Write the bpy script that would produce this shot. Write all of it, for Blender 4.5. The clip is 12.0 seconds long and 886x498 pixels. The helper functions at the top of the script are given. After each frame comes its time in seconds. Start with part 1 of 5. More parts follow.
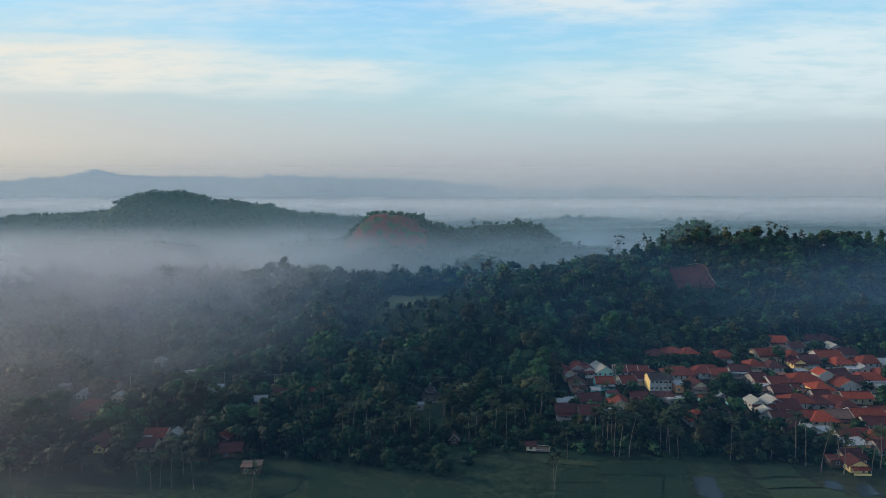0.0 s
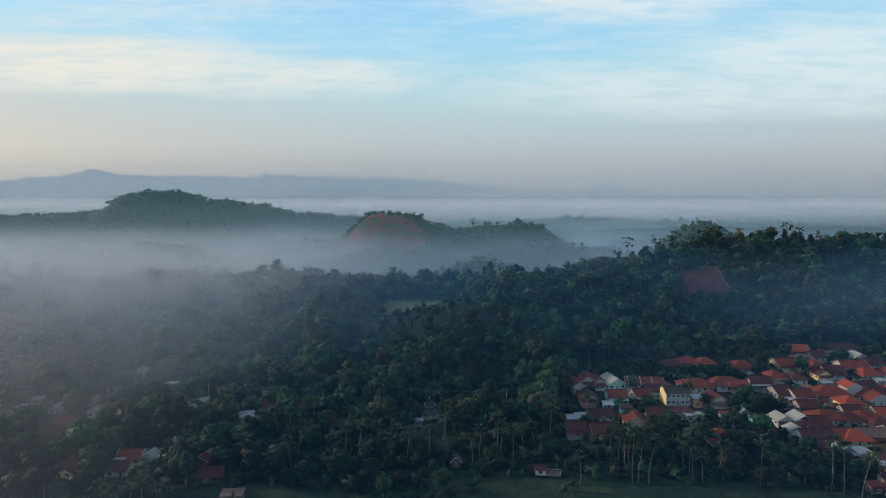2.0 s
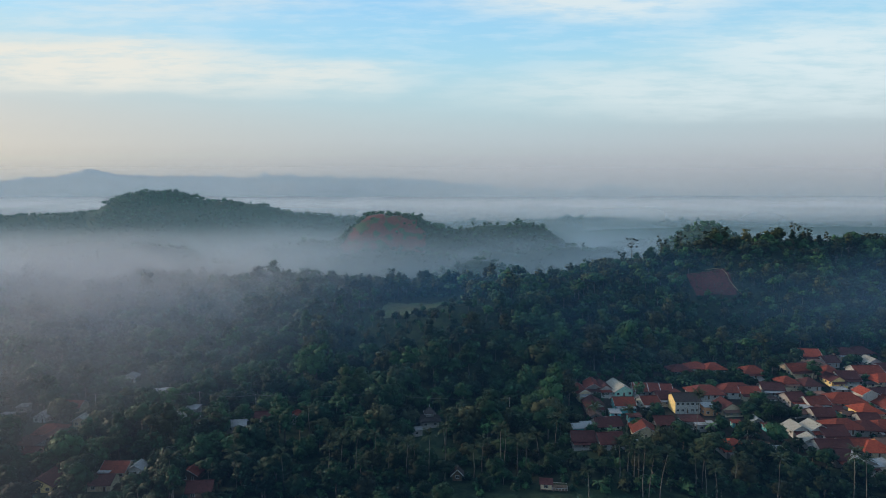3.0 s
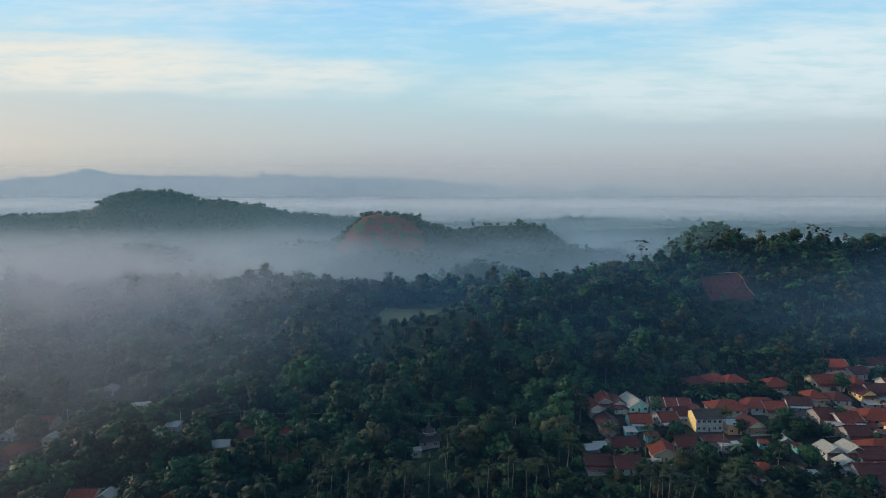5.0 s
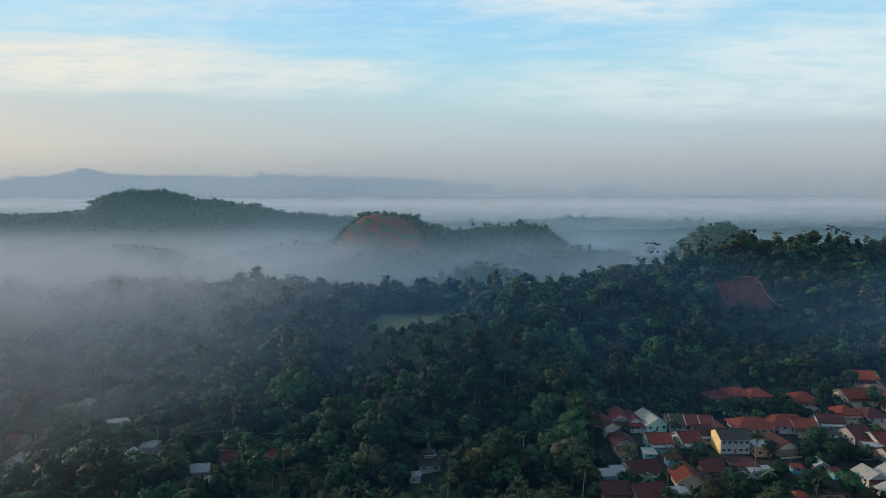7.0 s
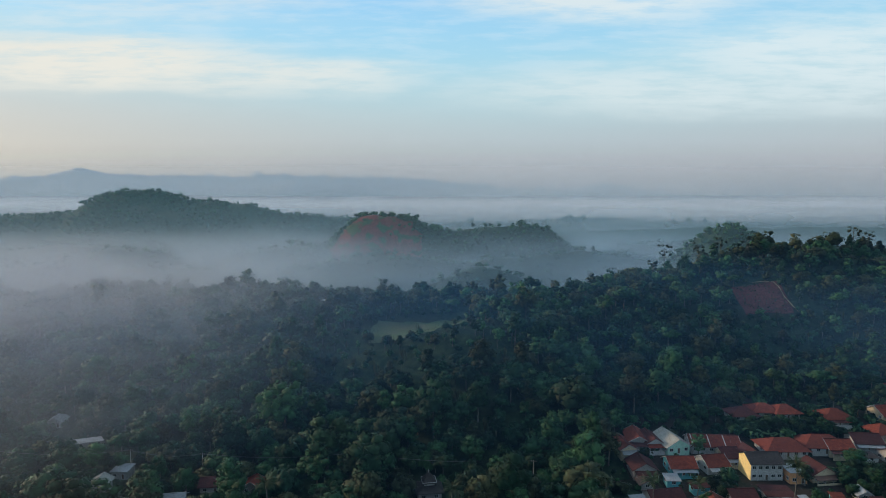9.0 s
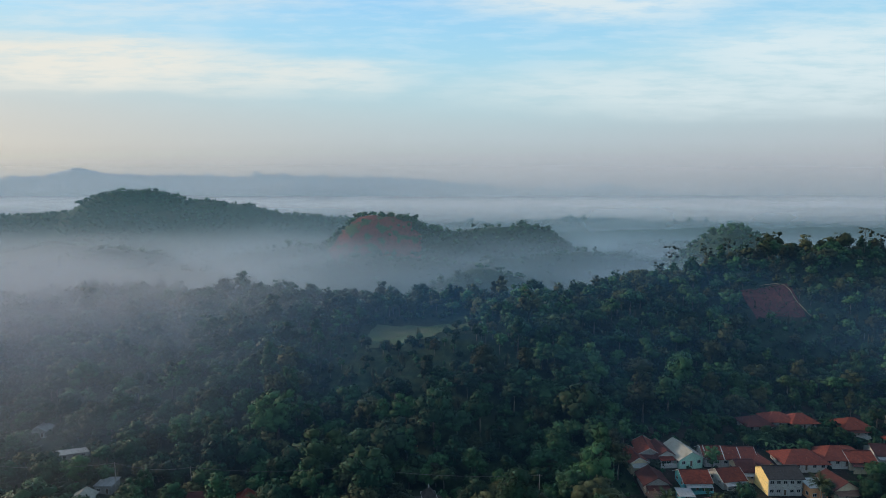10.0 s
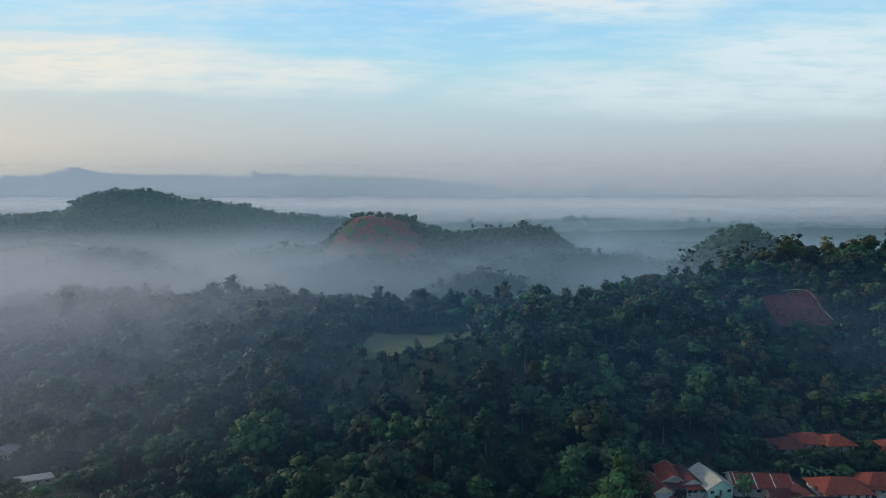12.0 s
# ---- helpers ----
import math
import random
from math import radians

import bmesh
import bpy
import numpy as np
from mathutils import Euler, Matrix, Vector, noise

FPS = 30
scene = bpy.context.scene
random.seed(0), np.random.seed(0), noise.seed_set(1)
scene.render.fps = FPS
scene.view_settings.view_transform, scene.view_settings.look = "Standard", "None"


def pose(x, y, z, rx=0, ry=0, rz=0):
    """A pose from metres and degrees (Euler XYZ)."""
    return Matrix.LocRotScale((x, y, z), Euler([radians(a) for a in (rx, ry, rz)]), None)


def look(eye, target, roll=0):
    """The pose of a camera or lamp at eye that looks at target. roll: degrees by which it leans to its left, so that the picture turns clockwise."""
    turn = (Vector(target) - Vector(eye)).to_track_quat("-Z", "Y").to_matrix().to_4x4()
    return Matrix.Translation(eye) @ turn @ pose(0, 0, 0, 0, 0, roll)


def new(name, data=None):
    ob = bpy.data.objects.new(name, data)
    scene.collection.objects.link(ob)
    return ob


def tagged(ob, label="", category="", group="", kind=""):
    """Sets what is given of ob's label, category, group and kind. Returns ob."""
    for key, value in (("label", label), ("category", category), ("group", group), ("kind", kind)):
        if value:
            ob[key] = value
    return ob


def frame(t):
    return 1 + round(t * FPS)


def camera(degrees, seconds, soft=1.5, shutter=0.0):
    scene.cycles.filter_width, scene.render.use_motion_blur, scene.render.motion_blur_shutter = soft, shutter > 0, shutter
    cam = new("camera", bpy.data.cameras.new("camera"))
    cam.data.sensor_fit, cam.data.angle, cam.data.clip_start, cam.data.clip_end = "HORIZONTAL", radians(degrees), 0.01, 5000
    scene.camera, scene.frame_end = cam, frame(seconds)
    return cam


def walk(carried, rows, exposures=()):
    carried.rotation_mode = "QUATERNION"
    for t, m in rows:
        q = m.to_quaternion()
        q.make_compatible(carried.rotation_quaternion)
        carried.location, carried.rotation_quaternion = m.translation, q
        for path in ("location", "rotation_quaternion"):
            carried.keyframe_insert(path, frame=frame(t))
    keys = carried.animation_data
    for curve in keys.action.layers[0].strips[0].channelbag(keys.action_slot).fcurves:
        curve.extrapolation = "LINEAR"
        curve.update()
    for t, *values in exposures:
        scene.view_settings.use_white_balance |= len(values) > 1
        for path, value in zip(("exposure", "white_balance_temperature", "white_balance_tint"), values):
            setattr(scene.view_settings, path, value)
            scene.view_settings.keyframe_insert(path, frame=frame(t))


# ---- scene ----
# ---------- camera: a drone gliding forward over the valley ----------
FOV = 73.0
cam = camera(FOV, 12.0, soft=0.8)


def eye_at(t):
    s = 11.0 * t - 0.0015 * t * (t - 12)
    x = -0.0357 * s + 0.0018 * t * (t - 12)
    return pose(x, s, 100.0 + 0.0012 * s, 90 - 4.9 - 0.0069 * t, 0, -0.0627 * t)


walk(cam, [(t, eye_at(t)) for t in (0, 1, 2, 3, 4, 5, 6, 7, 8, 9, 10, 11, 12)])

# ---------- world and sun ----------
SUN_AZ, SUN_EL = radians(-68), radians(18)   # azimuth from +y, clockwise positive
scene.view_settings.exposure = 0.0
world = bpy.data.worlds.new("morning_sky")
scene.world = world
world.use_nodes = True


class Nodes:
    """Short hand for node trees."""

    def __init__(self, tree):
        self.tree = tree
        tree.nodes.clear()

    def add(self, kind, **values):
        node = self.tree.nodes.new(kind)
        for key, value in values.items():
            if key == "operation":
                node.operation = value
            elif key == "blend_type":
                node.blend_type = value
            elif key == "data_type":
                node.data_type = value
            elif key == "sky_type":
                node.sky_type = value
        return node

    def link(self, a, b):
        self.tree.links.new(a, b)

    def feed(self, socket, value):
        if isinstance(value, bpy.types.NodeSocket):
            self.link(value, socket)
        elif isinstance(value, (tuple, list)) and len(value) == 3 and socket.type == "RGBA":
            socket.default_value = (*value, 1)
        else:
            socket.default_value = value

    def math(self, operation, a, b=0.0, clamp=False):
        n = self.add("ShaderNodeMath", operation=operation)
        n.use_clamp = clamp
        self.feed(n.inputs[0], a)
        self.feed(n.inputs[1], b)
        return n.outputs[0]

    def span(self, value, a, b, lo=0.0, hi=1.0):
        n = self.add("ShaderNodeMapRange")
        n.interpolation_type = "SMOOTHSTEP"
        for i, v in enumerate((value, a, b, lo, hi)):
            self.feed(n.inputs[i], v)
        return n.outputs[0]

    def noise(self, vector, scale, detail=3.0, rough=0.5):
        n = self.add("ShaderNodeTexNoise")
        if vector is not None:
            self.link(vector, n.inputs["Vector"])
        n.inputs["Scale"].default_value = scale
        n.inputs["Detail"].default_value = detail
        n.inputs["Roughness"].default_value = rough
        return n.outputs["Fac"]

    def mix(self, factor, a, b, kind="MIX"):
        n = self.add("ShaderNodeMix", data_type="RGBA", blend_type=kind)
        self.feed(n.inputs[0], factor)
        self.feed(n.inputs[6], a)
        self.feed(n.inputs[7], b)
        return n.outputs[2]

    def ramp(self, value, *stops, ease="LINEAR"):
        n = self.add("ShaderNodeValToRGB")
        n.color_ramp.interpolation = ease
        self.feed(n.inputs[0], value)
        el = n.color_ramp.elements
        while len(el) < len(stops):
            el.new(0.5)
        for e, (at, colour) in zip(el, stops):
            e.position = at
            e.color = (*colour, 1)
        return n.outputs[0]

    def combine(self, x, y, z):
        n = self.add("ShaderNodeCombineXYZ")
        for i, v in enumerate((x, y, z)):
            self.feed(n.inputs[i], v)
        return n.outputs[0]

    def split(self, vector):
        n = self.add("ShaderNodeSeparateXYZ")
        self.link(vector, n.inputs[0])
        return n.outputs


# sky: clear blue above, two banks of thin cloud, a dusty lilac horizon
n = Nodes(world.node_tree)
way = n.add("ShaderNodeTexCoord").outputs["Generated"]
wx, wy, wz = n.split(way)
sky = n.add("ShaderNodeTexSky", sky_type="NISHITA")
sky.sun_disc = False
sky.sun_elevation, sky.sun_rotation = SUN_EL, SUN_AZ
sky.altitude, sky.air_density, sky.dust_density, sky.ozone_density = 150, 1.0, 1.6, 1.5
clear = n.mix(1.0, sky.outputs[0], (0.20, 0.20, 0.20), "MULTIPLY")
flat = n.math("MAXIMUM", n.math("SQRT", n.math("SUBTRACT", 1.0, n.math("MULTIPLY", wz, wz))), 0.05)
rise = n.math("DIVIDE", wz, flat)
side = n.math("DIVIDE", wx, n.math("MAXIMUM", n.math("ABSOLUTE", wy), 0.2))
haze_colour = n.ramp(n.math("DIVIDE", n.math("ADD", rise, 0.02), 0.38, True), (0.0, (0.40, 0.44, 0.49)), (0.14, (0.46, 0.465, 0.52)), (0.27, (0.48, 0.535, 0.58)), (0.45, (0.47, 0.66, 0.71)), (0.66, (0.40, 0.73, 0.88)), (1.0, (0.27, 0.60, 0.96)), ease="B_SPLINE")
haze_colour = n.mix(n.math("MULTIPLY", n.span(side, 0.3, -0.9), n.span(rise, 0.28, 0.02)), haze_colour, (0.58, 0.55, 0.505))
base_sky_plain = n.mix(n.span(rise, 0.9, 0.2, 0.3, 0.93), clear, haze_colour)
level = n.math("DIVIDE", wz, n.math("MAXIMUM", n.math("ABSOLUTE", wy), 0.2))
streak = n.combine(n.math("MULTIPLY", side, 1.0), 0.0, n.math("MULTIPLY", level, 6.5))
drift = n.noise(streak, 3.1, 6.0, 0.55)
fine = n.noise(streak, 9.0, 6.0, 0.6)
base_sky = n.mix(n.math("MULTIPLY", n.span(fine, 0.42, 0.66, 0.0, 0.22), n.span(rise, 0.10, 0.26)), base_sky_plain, (0.78, 0.86, 0.92))
lift = n.math("MULTIPLY", n.math("SUBTRACT", drift, 0.5), 0.055)
tall = n.math("ADD", level, lift)


def bank(cu, cv, su, above, below, strength):
    du = n.math("DIVIDE", n.math("SUBTRACT", side, cu), su)
    dv = n.math("SUBTRACT", tall, cv)
    dv = n.math("MAXIMUM", n.math("DIVIDE", dv, above), n.math("DIVIDE", dv, -below))
    r = n.math("SQRT", n.math("ADD", n.math("MULTIPLY", du, du), n.math("MULTIPLY", dv, dv)))
    return n.math("MULTIPLY", n.span(r, 1.12, 0.35), strength)


cloud = bank(-0.60, 0.222, 0.42, 0.050, 0.060, 0.95)
for b in ((-0.30, 0.205, 0.34, 0.030, 0.045, 0.75), (-0.14, 0.195, 0.12, 0.040, 0.040, 0.5), (0.50, 0.175, 0.55, 0.055, 0.050, 0.62), (0.70, 0.235, 0.42, 0.075, 0.10, 0.75), (0.26, 0.32, 0.30, 0.06, 0.045, 0.8), (-0.60, 0.29, 0.5, 0.02, 0.03, 0.25), (-0.42, 0.315, 0.30, 0.015, 0.02, 0.35)):
    cloud = n.math("MAXIMUM", cloud, bank(*b))
cloud = n.math("MULTIPLY", cloud, n.span(fine, 0.30, 0.58, 0.45, 1.0))
plane = n.combine(n.math("DIVIDE", wx, n.math("ADD", n.math("ABSOLUTE", wz), 0.1)), n.math("DIVIDE", wy, n.math("ADD", n.math("ABSOLUTE", wz), 0.1)), 0.0)
high = n.math("MULTIPLY", n.span(n.noise(plane, 0.8, 7.0, 0.6), 0.40, 0.70), n.span(rise, 0.30, 0.7, 0.0, 0.5))
cloud = n.math("MAXIMUM", cloud, high)
cloud_colour = n.mix(n.span(side, 0.7, -0.8), (0.75, 0.85, 0.88), (0.84, 0.82, 0.74))
final = n.mix(cloud, base_sky, cloud_colour)
under = n.mix(n.span(rise, -0.06, -0.01), (0.10, 0.12, 0.12), final)
bg = n.add("ShaderNodeBackground")
n.link(under, bg.inputs[0])
bg.inputs[1].default_value = 1.0
n.link(bg.outputs[0], n.add("ShaderNodeOutputWorld").inputs[0])

sun = new("sun", bpy.data.lights.new("sun", "SUN"))
sun.data.energy, sun.data.angle, sun.data.color = 3.0, radians(4), (1.0, 0.79, 0.57)
sun.matrix_world = look((math.sin(SUN_AZ) * math.cos(SUN_EL) * 900, math.cos(SUN_AZ) * math.cos(SUN_EL) * 900, math.sin(SUN_EL) * 900), (0, 0, 0))
scene.cycles.transparent_max_bounces = 72


# ---------- materials ----------
def material(name, build):
    m = bpy.data.materials.new(name)
    m.use_nodes = True
    k = Nodes(m.node_tree)
    k.link(build(k), k.add("ShaderNodeOutputMaterial").inputs[0])
    return m


def surface(k, colour, rough=0.8, bump=None, strength=0.3, distance=0.1, specular=0.25, metal=0.0):
    p = k.add("ShaderNodeBsdfPrincipled")
    k.feed(p.inputs["Base Color"], colour)
    k.feed(p.inputs["Roughness"], rough)
    p.inputs["Specular IOR Level"].default_value = specular
    p.inputs["Metallic"].default_value = metal
    if bump is not None:
        b = k.add("ShaderNodeBump")
        b.inputs["Strength"].default_value, b.inputs["Distance"].default_value = strength, distance
        k.link(bump, b.inputs["Height"])
        k.link(b.outputs[0], p.inputs["Normal"])
    return p.outputs[0]


HAZE_SHEEN = 0.035   # cyan sheen on the foliage, standing in for distant haze


def leaves(name, dark, mid, light, single=False):
    def build(k):
        at = k.add("ShaderNodeNewGeometry")
        leaf = at.outputs["Random Per Island"]
        if single:
            tree = k.add("ShaderNodeObjectInfo").outputs["Random"]
        else:
            own = k.add("ShaderNodeAttribute")
            own.attribute_name = "tone"
            tree = own.outputs["Fac"]
        fac = k.math("ADD", k.math("MULTIPLY", leaf, 0.30), k.math("MULTIPLY", tree, 0.70))
        col = k.ramp(fac, (0.05, dark), (0.5, mid), (0.97, light))
        col = k.mix(k.span(k.noise(at.outputs["Position"], 0.021, 2.0), 0.54, 0.72, 0.0, 0.30), col, (0.060, 0.062, 0.024), "MIX")
        out = surface(k, col, 0.6, None, 0, 0, 0.12)
        p = k.tree.nodes["Principled BSDF"]
        p.inputs["Sheen Weight"].default_value, p.inputs["Sheen Roughness"].default_value = HAZE_SHEEN, 0.5
        p.inputs["Sheen Tint"].default_value = (0.55, 0.9, 0.9, 1)
        return out
    return material(name, build)


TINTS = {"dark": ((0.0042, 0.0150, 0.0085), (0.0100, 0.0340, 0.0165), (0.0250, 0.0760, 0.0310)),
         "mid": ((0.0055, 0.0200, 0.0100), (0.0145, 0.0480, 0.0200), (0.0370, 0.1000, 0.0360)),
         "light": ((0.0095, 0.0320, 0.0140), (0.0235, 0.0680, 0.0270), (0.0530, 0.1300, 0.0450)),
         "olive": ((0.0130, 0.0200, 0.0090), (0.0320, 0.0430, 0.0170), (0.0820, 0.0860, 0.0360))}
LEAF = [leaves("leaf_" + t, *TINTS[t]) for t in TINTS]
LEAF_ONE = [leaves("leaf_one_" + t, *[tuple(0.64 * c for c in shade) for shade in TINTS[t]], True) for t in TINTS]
CANE = leaves("cane", (0.050, 0.055, 0.028), (0.095, 0.100, 0.052), (0.17, 0.165, 0.095))
BRIGHT_LEAF = leaves("leaf_fresh", (0.035, 0.100, 0.040), (0.060, 0.160, 0.055), (0.090, 0.200, 0.075), True)
FROND = leaves("palm_frond", (0.022, 0.036, 0.016), (0.048, 0.062, 0.024), (0.115, 0.110, 0.045))
BANANA = leaves("banana_leaf", (0.040, 0.085, 0.035), (0.070, 0.140, 0.050), (0.120, 0.190, 0.075))


def position(k):
    return k.add("ShaderNodeNewGeometry").outputs["Position"]


def bark_nodes(k):
    p = position(k)
    return surface(k, k.ramp(k.noise(p, 1.7, 5.0), (0.25, (0.06, 0.05, 0.04)), (0.75, (0.17, 0.15, 0.12))), 0.9, k.noise(p, 6.0), 0.5)


BARK = material("bark", bark_nodes)
PALM_BARK = material("palm_bark", lambda k: surface(k, k.ramp(k.noise(position(k), 1.7, 5.0), (0.25, (0.08, 0.07, 0.06)), (0.75, (0.19, 0.17, 0.145))), 0.9))


def lane_nodes(k):
    p = position(k)
    col = k.mix(k.span(k.noise(p, 0.12, 4.0), 0.42, 0.62), (0.036, 0.028, 0.023), (0.016, 0.026, 0.014))
    col = k.mix(k.span(k.noise(p, 0.9, 4.0), 0.5, 0.75, 0.0, 0.6), col, (0.065, 0.055, 0.045))
    return surface(k, col, 0.95, k.noise(p, 1.2, 4.0), 0.6, 0.3, 0.1)


LANE = material("village_earth", lane_nodes)


def ground_nodes(k):
    p = position(k)
    big, small = k.noise(p, 0.022, 4.0), k.noise(p, 0.35, 5.0)
    col = k.mix(k.span(small, 0.3, 0.7), (0.012, 0.026, 0.016), (0.028, 0.048, 0.024))
    col = k.mix(k.span(big, 0.52, 0.72, 0.0, 0.6), col, (0.045, 0.042, 0.026))
    return surface(k, col, 0.95, small, 0.8, 0.6, 0.1)


GROUND = material("woodland_ground", ground_nodes)


def quarry_nodes(k):
    p = position(k)
    small, coarse = k.noise(p, 0.3, 5.0), k.noise(p, 0.06, 4.0)
    col = k.ramp(small, (0.3, (0.11, 0.028, 0.023)), (0.7, (0.20, 0.056, 0.042)))
    col = k.mix(k.span(coarse, 0.50, 0.60), col, (0.05, 0.075, 0.032))
    return surface(k, col, 0.95, small, 0.9, 1.0, 0.1)


QUARRY = material("red_quarry_soil", quarry_nodes)


def soil_nodes(k):
    p = position(k)
    small = k.noise(p, 0.9, 5.0)
    col = k.ramp(small, (0.3, (0.065, 0.026, 0.022)), (0.7, (0.15, 0.052, 0.040)))
    return surface(k, col, 0.95, small, 0.8, 0.3, 0.1)


SOIL = material("tilled_red_soil", soil_nodes)
CLAY = material("trodden_clay", lambda k: surface(k, k.ramp(k.noise(position(k), 0.7, 4.0), (0.3, (0.24, 0.15, 0.07)), (0.7, (0.36, 0.24, 0.12))), 0.95))


# pale blue-grey base colour has the aerial haze painted in
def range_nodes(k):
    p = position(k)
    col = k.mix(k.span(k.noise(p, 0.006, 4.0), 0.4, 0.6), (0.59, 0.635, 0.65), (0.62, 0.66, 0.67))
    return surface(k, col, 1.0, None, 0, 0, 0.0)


RANGE = material("haze_tinted_range", range_nodes)


def grass_of(name, a, b, c):
    def build(k):
        p = position(k)
        big, small = k.noise(p, 0.06, 4.0), k.noise(p, 1.6, 4.0)
        col = k.mix(k.span(small, 0.3, 0.7), a, b)
        col = k.mix(k.span(big, 0.45, 0.68, 0.0, 0.8), col, c)
        return surface(k, col, 0.9, small, 0.7, 0.2, 0.15)
    return material(name, build)


MEADOW = grass_of("meadow_grass", (0.050, 0.078, 0.034), (0.075, 0.10, 0.042), (0.10, 0.10, 0.055))
PADDY = grass_of("young_rice", (0.0072, 0.0230, 0.0122), (0.0115, 0.0331, 0.0158), (0.0180, 0.0331, 0.0166))
PADDY_PALE = grass_of("ripening_rice", (0.0255, 0.0442, 0.0221), (0.0357, 0.0536, 0.0272), (0.0306, 0.0527, 0.0238))
BUND = grass_of("bund_grass", (0.020, 0.035, 0.016), (0.040, 0.055, 0.024), (0.075, 0.050, 0.030))
WATER = material("pond_water", lambda k: surface(k, (0.02, 0.028, 0.028), 0.12, k.noise(position(k), 0.8, 3.0), 0.04, 0.1, 0.08))


def tiles_of(name, a, b, c):
    def build(k):
        at = k.add("ShaderNodeTexCoord").outputs["Object"]
        rand = k.add("ShaderNodeObjectInfo").outputs["Random"]
        x, y, z = k.split(at)
        course = k.math("SINE", k.math("MULTIPLY", z, 36.0))
        roll = k.math("SINE", k.math("MULTIPLY", k.math("ADD", x, y), 24.0))
        grain = k.noise(at, 1.1, 5.0, 0.65)
        spots = k.noise(at, 5.0, 3.0)
        col = k.mix(k.span(grain, 0.3, 0.72), a, b)
        col = k.mix(k.span(spots, 0.52, 0.72, 0.0, 0.7), col, c)
        col = k.mix(k.math("MULTIPLY", rand, 0.45), col, c)
        col = k.mix(k.span(course, -1.0, -0.5, 0.35, 0.0), col, (0.03, 0.02, 0.018))
        return surface(k, col, 0.85, k.math("ADD", course, k.math("MULTIPLY", roll, 0.6)), 0.5, 0.05, 0.2)
    return material(name, build)


ROOF = {"red": tiles_of("terracotta_tiles", (0.14, 0.029, 0.018), (0.29, 0.060, 0.029), (0.064, 0.023, 0.019)),
        "dark": tiles_of("aged_tiles", (0.070, 0.022, 0.020), (0.12, 0.036, 0.030), (0.040, 0.019, 0.019)),
        "bright": tiles_of("new_tiles", (0.26, 0.045, 0.023), (0.39, 0.073, 0.033), (0.14, 0.038, 0.025)),
        "brown": tiles_of("brown_tiles", (0.17, 0.095, 0.070), (0.26, 0.15, 0.11), (0.10, 0.06, 0.05)),
        "black": tiles_of("dark_slate", (0.040, 0.035, 0.034), (0.075, 0.062, 0.056), (0.028, 0.026, 0.026))}


def tin_nodes(k):
    at = k.add("ShaderNodeTexCoord").outputs["Object"]
    x, y, z = k.split(at)
    ridges = k.math("SINE", k.math("MULTIPLY", x, 26.0))
    stain = k.noise(at, 0.9, 5.0, 0.65)
    col = k.mix(k.span(stain, 0.5, 0.75, 0.0, 0.7), (0.26, 0.265, 0.265), (0.12, 0.105, 0.09))
    return surface(k, col, 0.5, ridges, 0.4, 0.03, 0.4)


ROOF["tin"] = material("pale_metal_sheet", tin_nodes)


def cream_nodes(k):
    at = k.add("ShaderNodeTexCoord").outputs["Object"]
    stain = k.noise(at, 0.8, 5.0, 0.65)
    x, y, z = k.split(at)
    col = k.mix(k.span(stain, 0.48, 0.75, 0.0, 0.6), (0.29, 0.28, 0.24), (0.17, 0.15, 0.11))
    return surface(k, col, 0.6, k.math("SINE", k.math("MULTIPLY", y, 22.0)), 0.4, 0.03, 0.3)


ROOF["cream"] = material("cream_metal_sheet", cream_nodes)


def plaster(name, colour, dirt):
    def build(k):
        at = k.add("ShaderNodeTexCoord").outputs["Object"]
        x, y, z = k.split(at)
        streaks = k.noise(k.combine(k.math("MULTIPLY", x, 3.0), k.math("MULTIPLY", y, 3.0), k.math("MULTIPLY", z, 0.5)), 1.0, 5.0, 0.6)
        col = k.mix(k.span(streaks, 0.48, 0.75, 0.0, 0.55), colour, dirt)
        return surface(k, col, 0.85, k.noise(at, 8.0, 3.0), 0.3, 0.02, 0.25)
    return material(name, build)


WALL = {"white": plaster("white_plaster", (0.44, 0.42, 0.39), (0.15, 0.14, 0.12)),
        "cream": plaster("cream_plaster", (0.54, 0.43, 0.29), (0.25, 0.20, 0.14)),
        "yellow": plaster("yellow_plaster", (0.78, 0.58, 0.24), (0.45, 0.32, 0.15)),
        "orange": plaster("orange_plaster", (0.66, 0.32, 0.15), (0.36, 0.18, 0.10)),
        "grey": plaster("bare_cement", (0.30, 0.28, 0.26), (0.14, 0.13, 0.12)),
        "green": plaster("mint_plaster", (0.38, 0.62, 0.50), (0.22, 0.32, 0.27)),
        "teal": plaster("turquoise_plaster", (0.10, 0.34, 0.36), (0.07, 0.19, 0.20))}
GLASS = material("dark_window_glass", lambda k: surface(k, (0.015, 0.018, 0.02), 0.12, None, 0, 0, 0.5))
TRIM = material("white_trim", lambda k: surface(k, k.ramp(k.noise(position(k), 2.0), (0.3, (0.30, 0.29, 0.27)), (0.7, (0.52, 0.50, 0.47))), 0.7))
WOOD = material("weathered_wood", lambda k: surface(k, k.ramp(k.noise(position(k), 3.0, 5.0), (0.3, (0.07, 0.045, 0.03)), (0.7, (0.16, 0.11, 0.075))), 0.85))
WALL["board"] = WOOD
CABLE = material("cable", lambda k: surface(k, (0.11, 0.11, 0.11), 0.5))


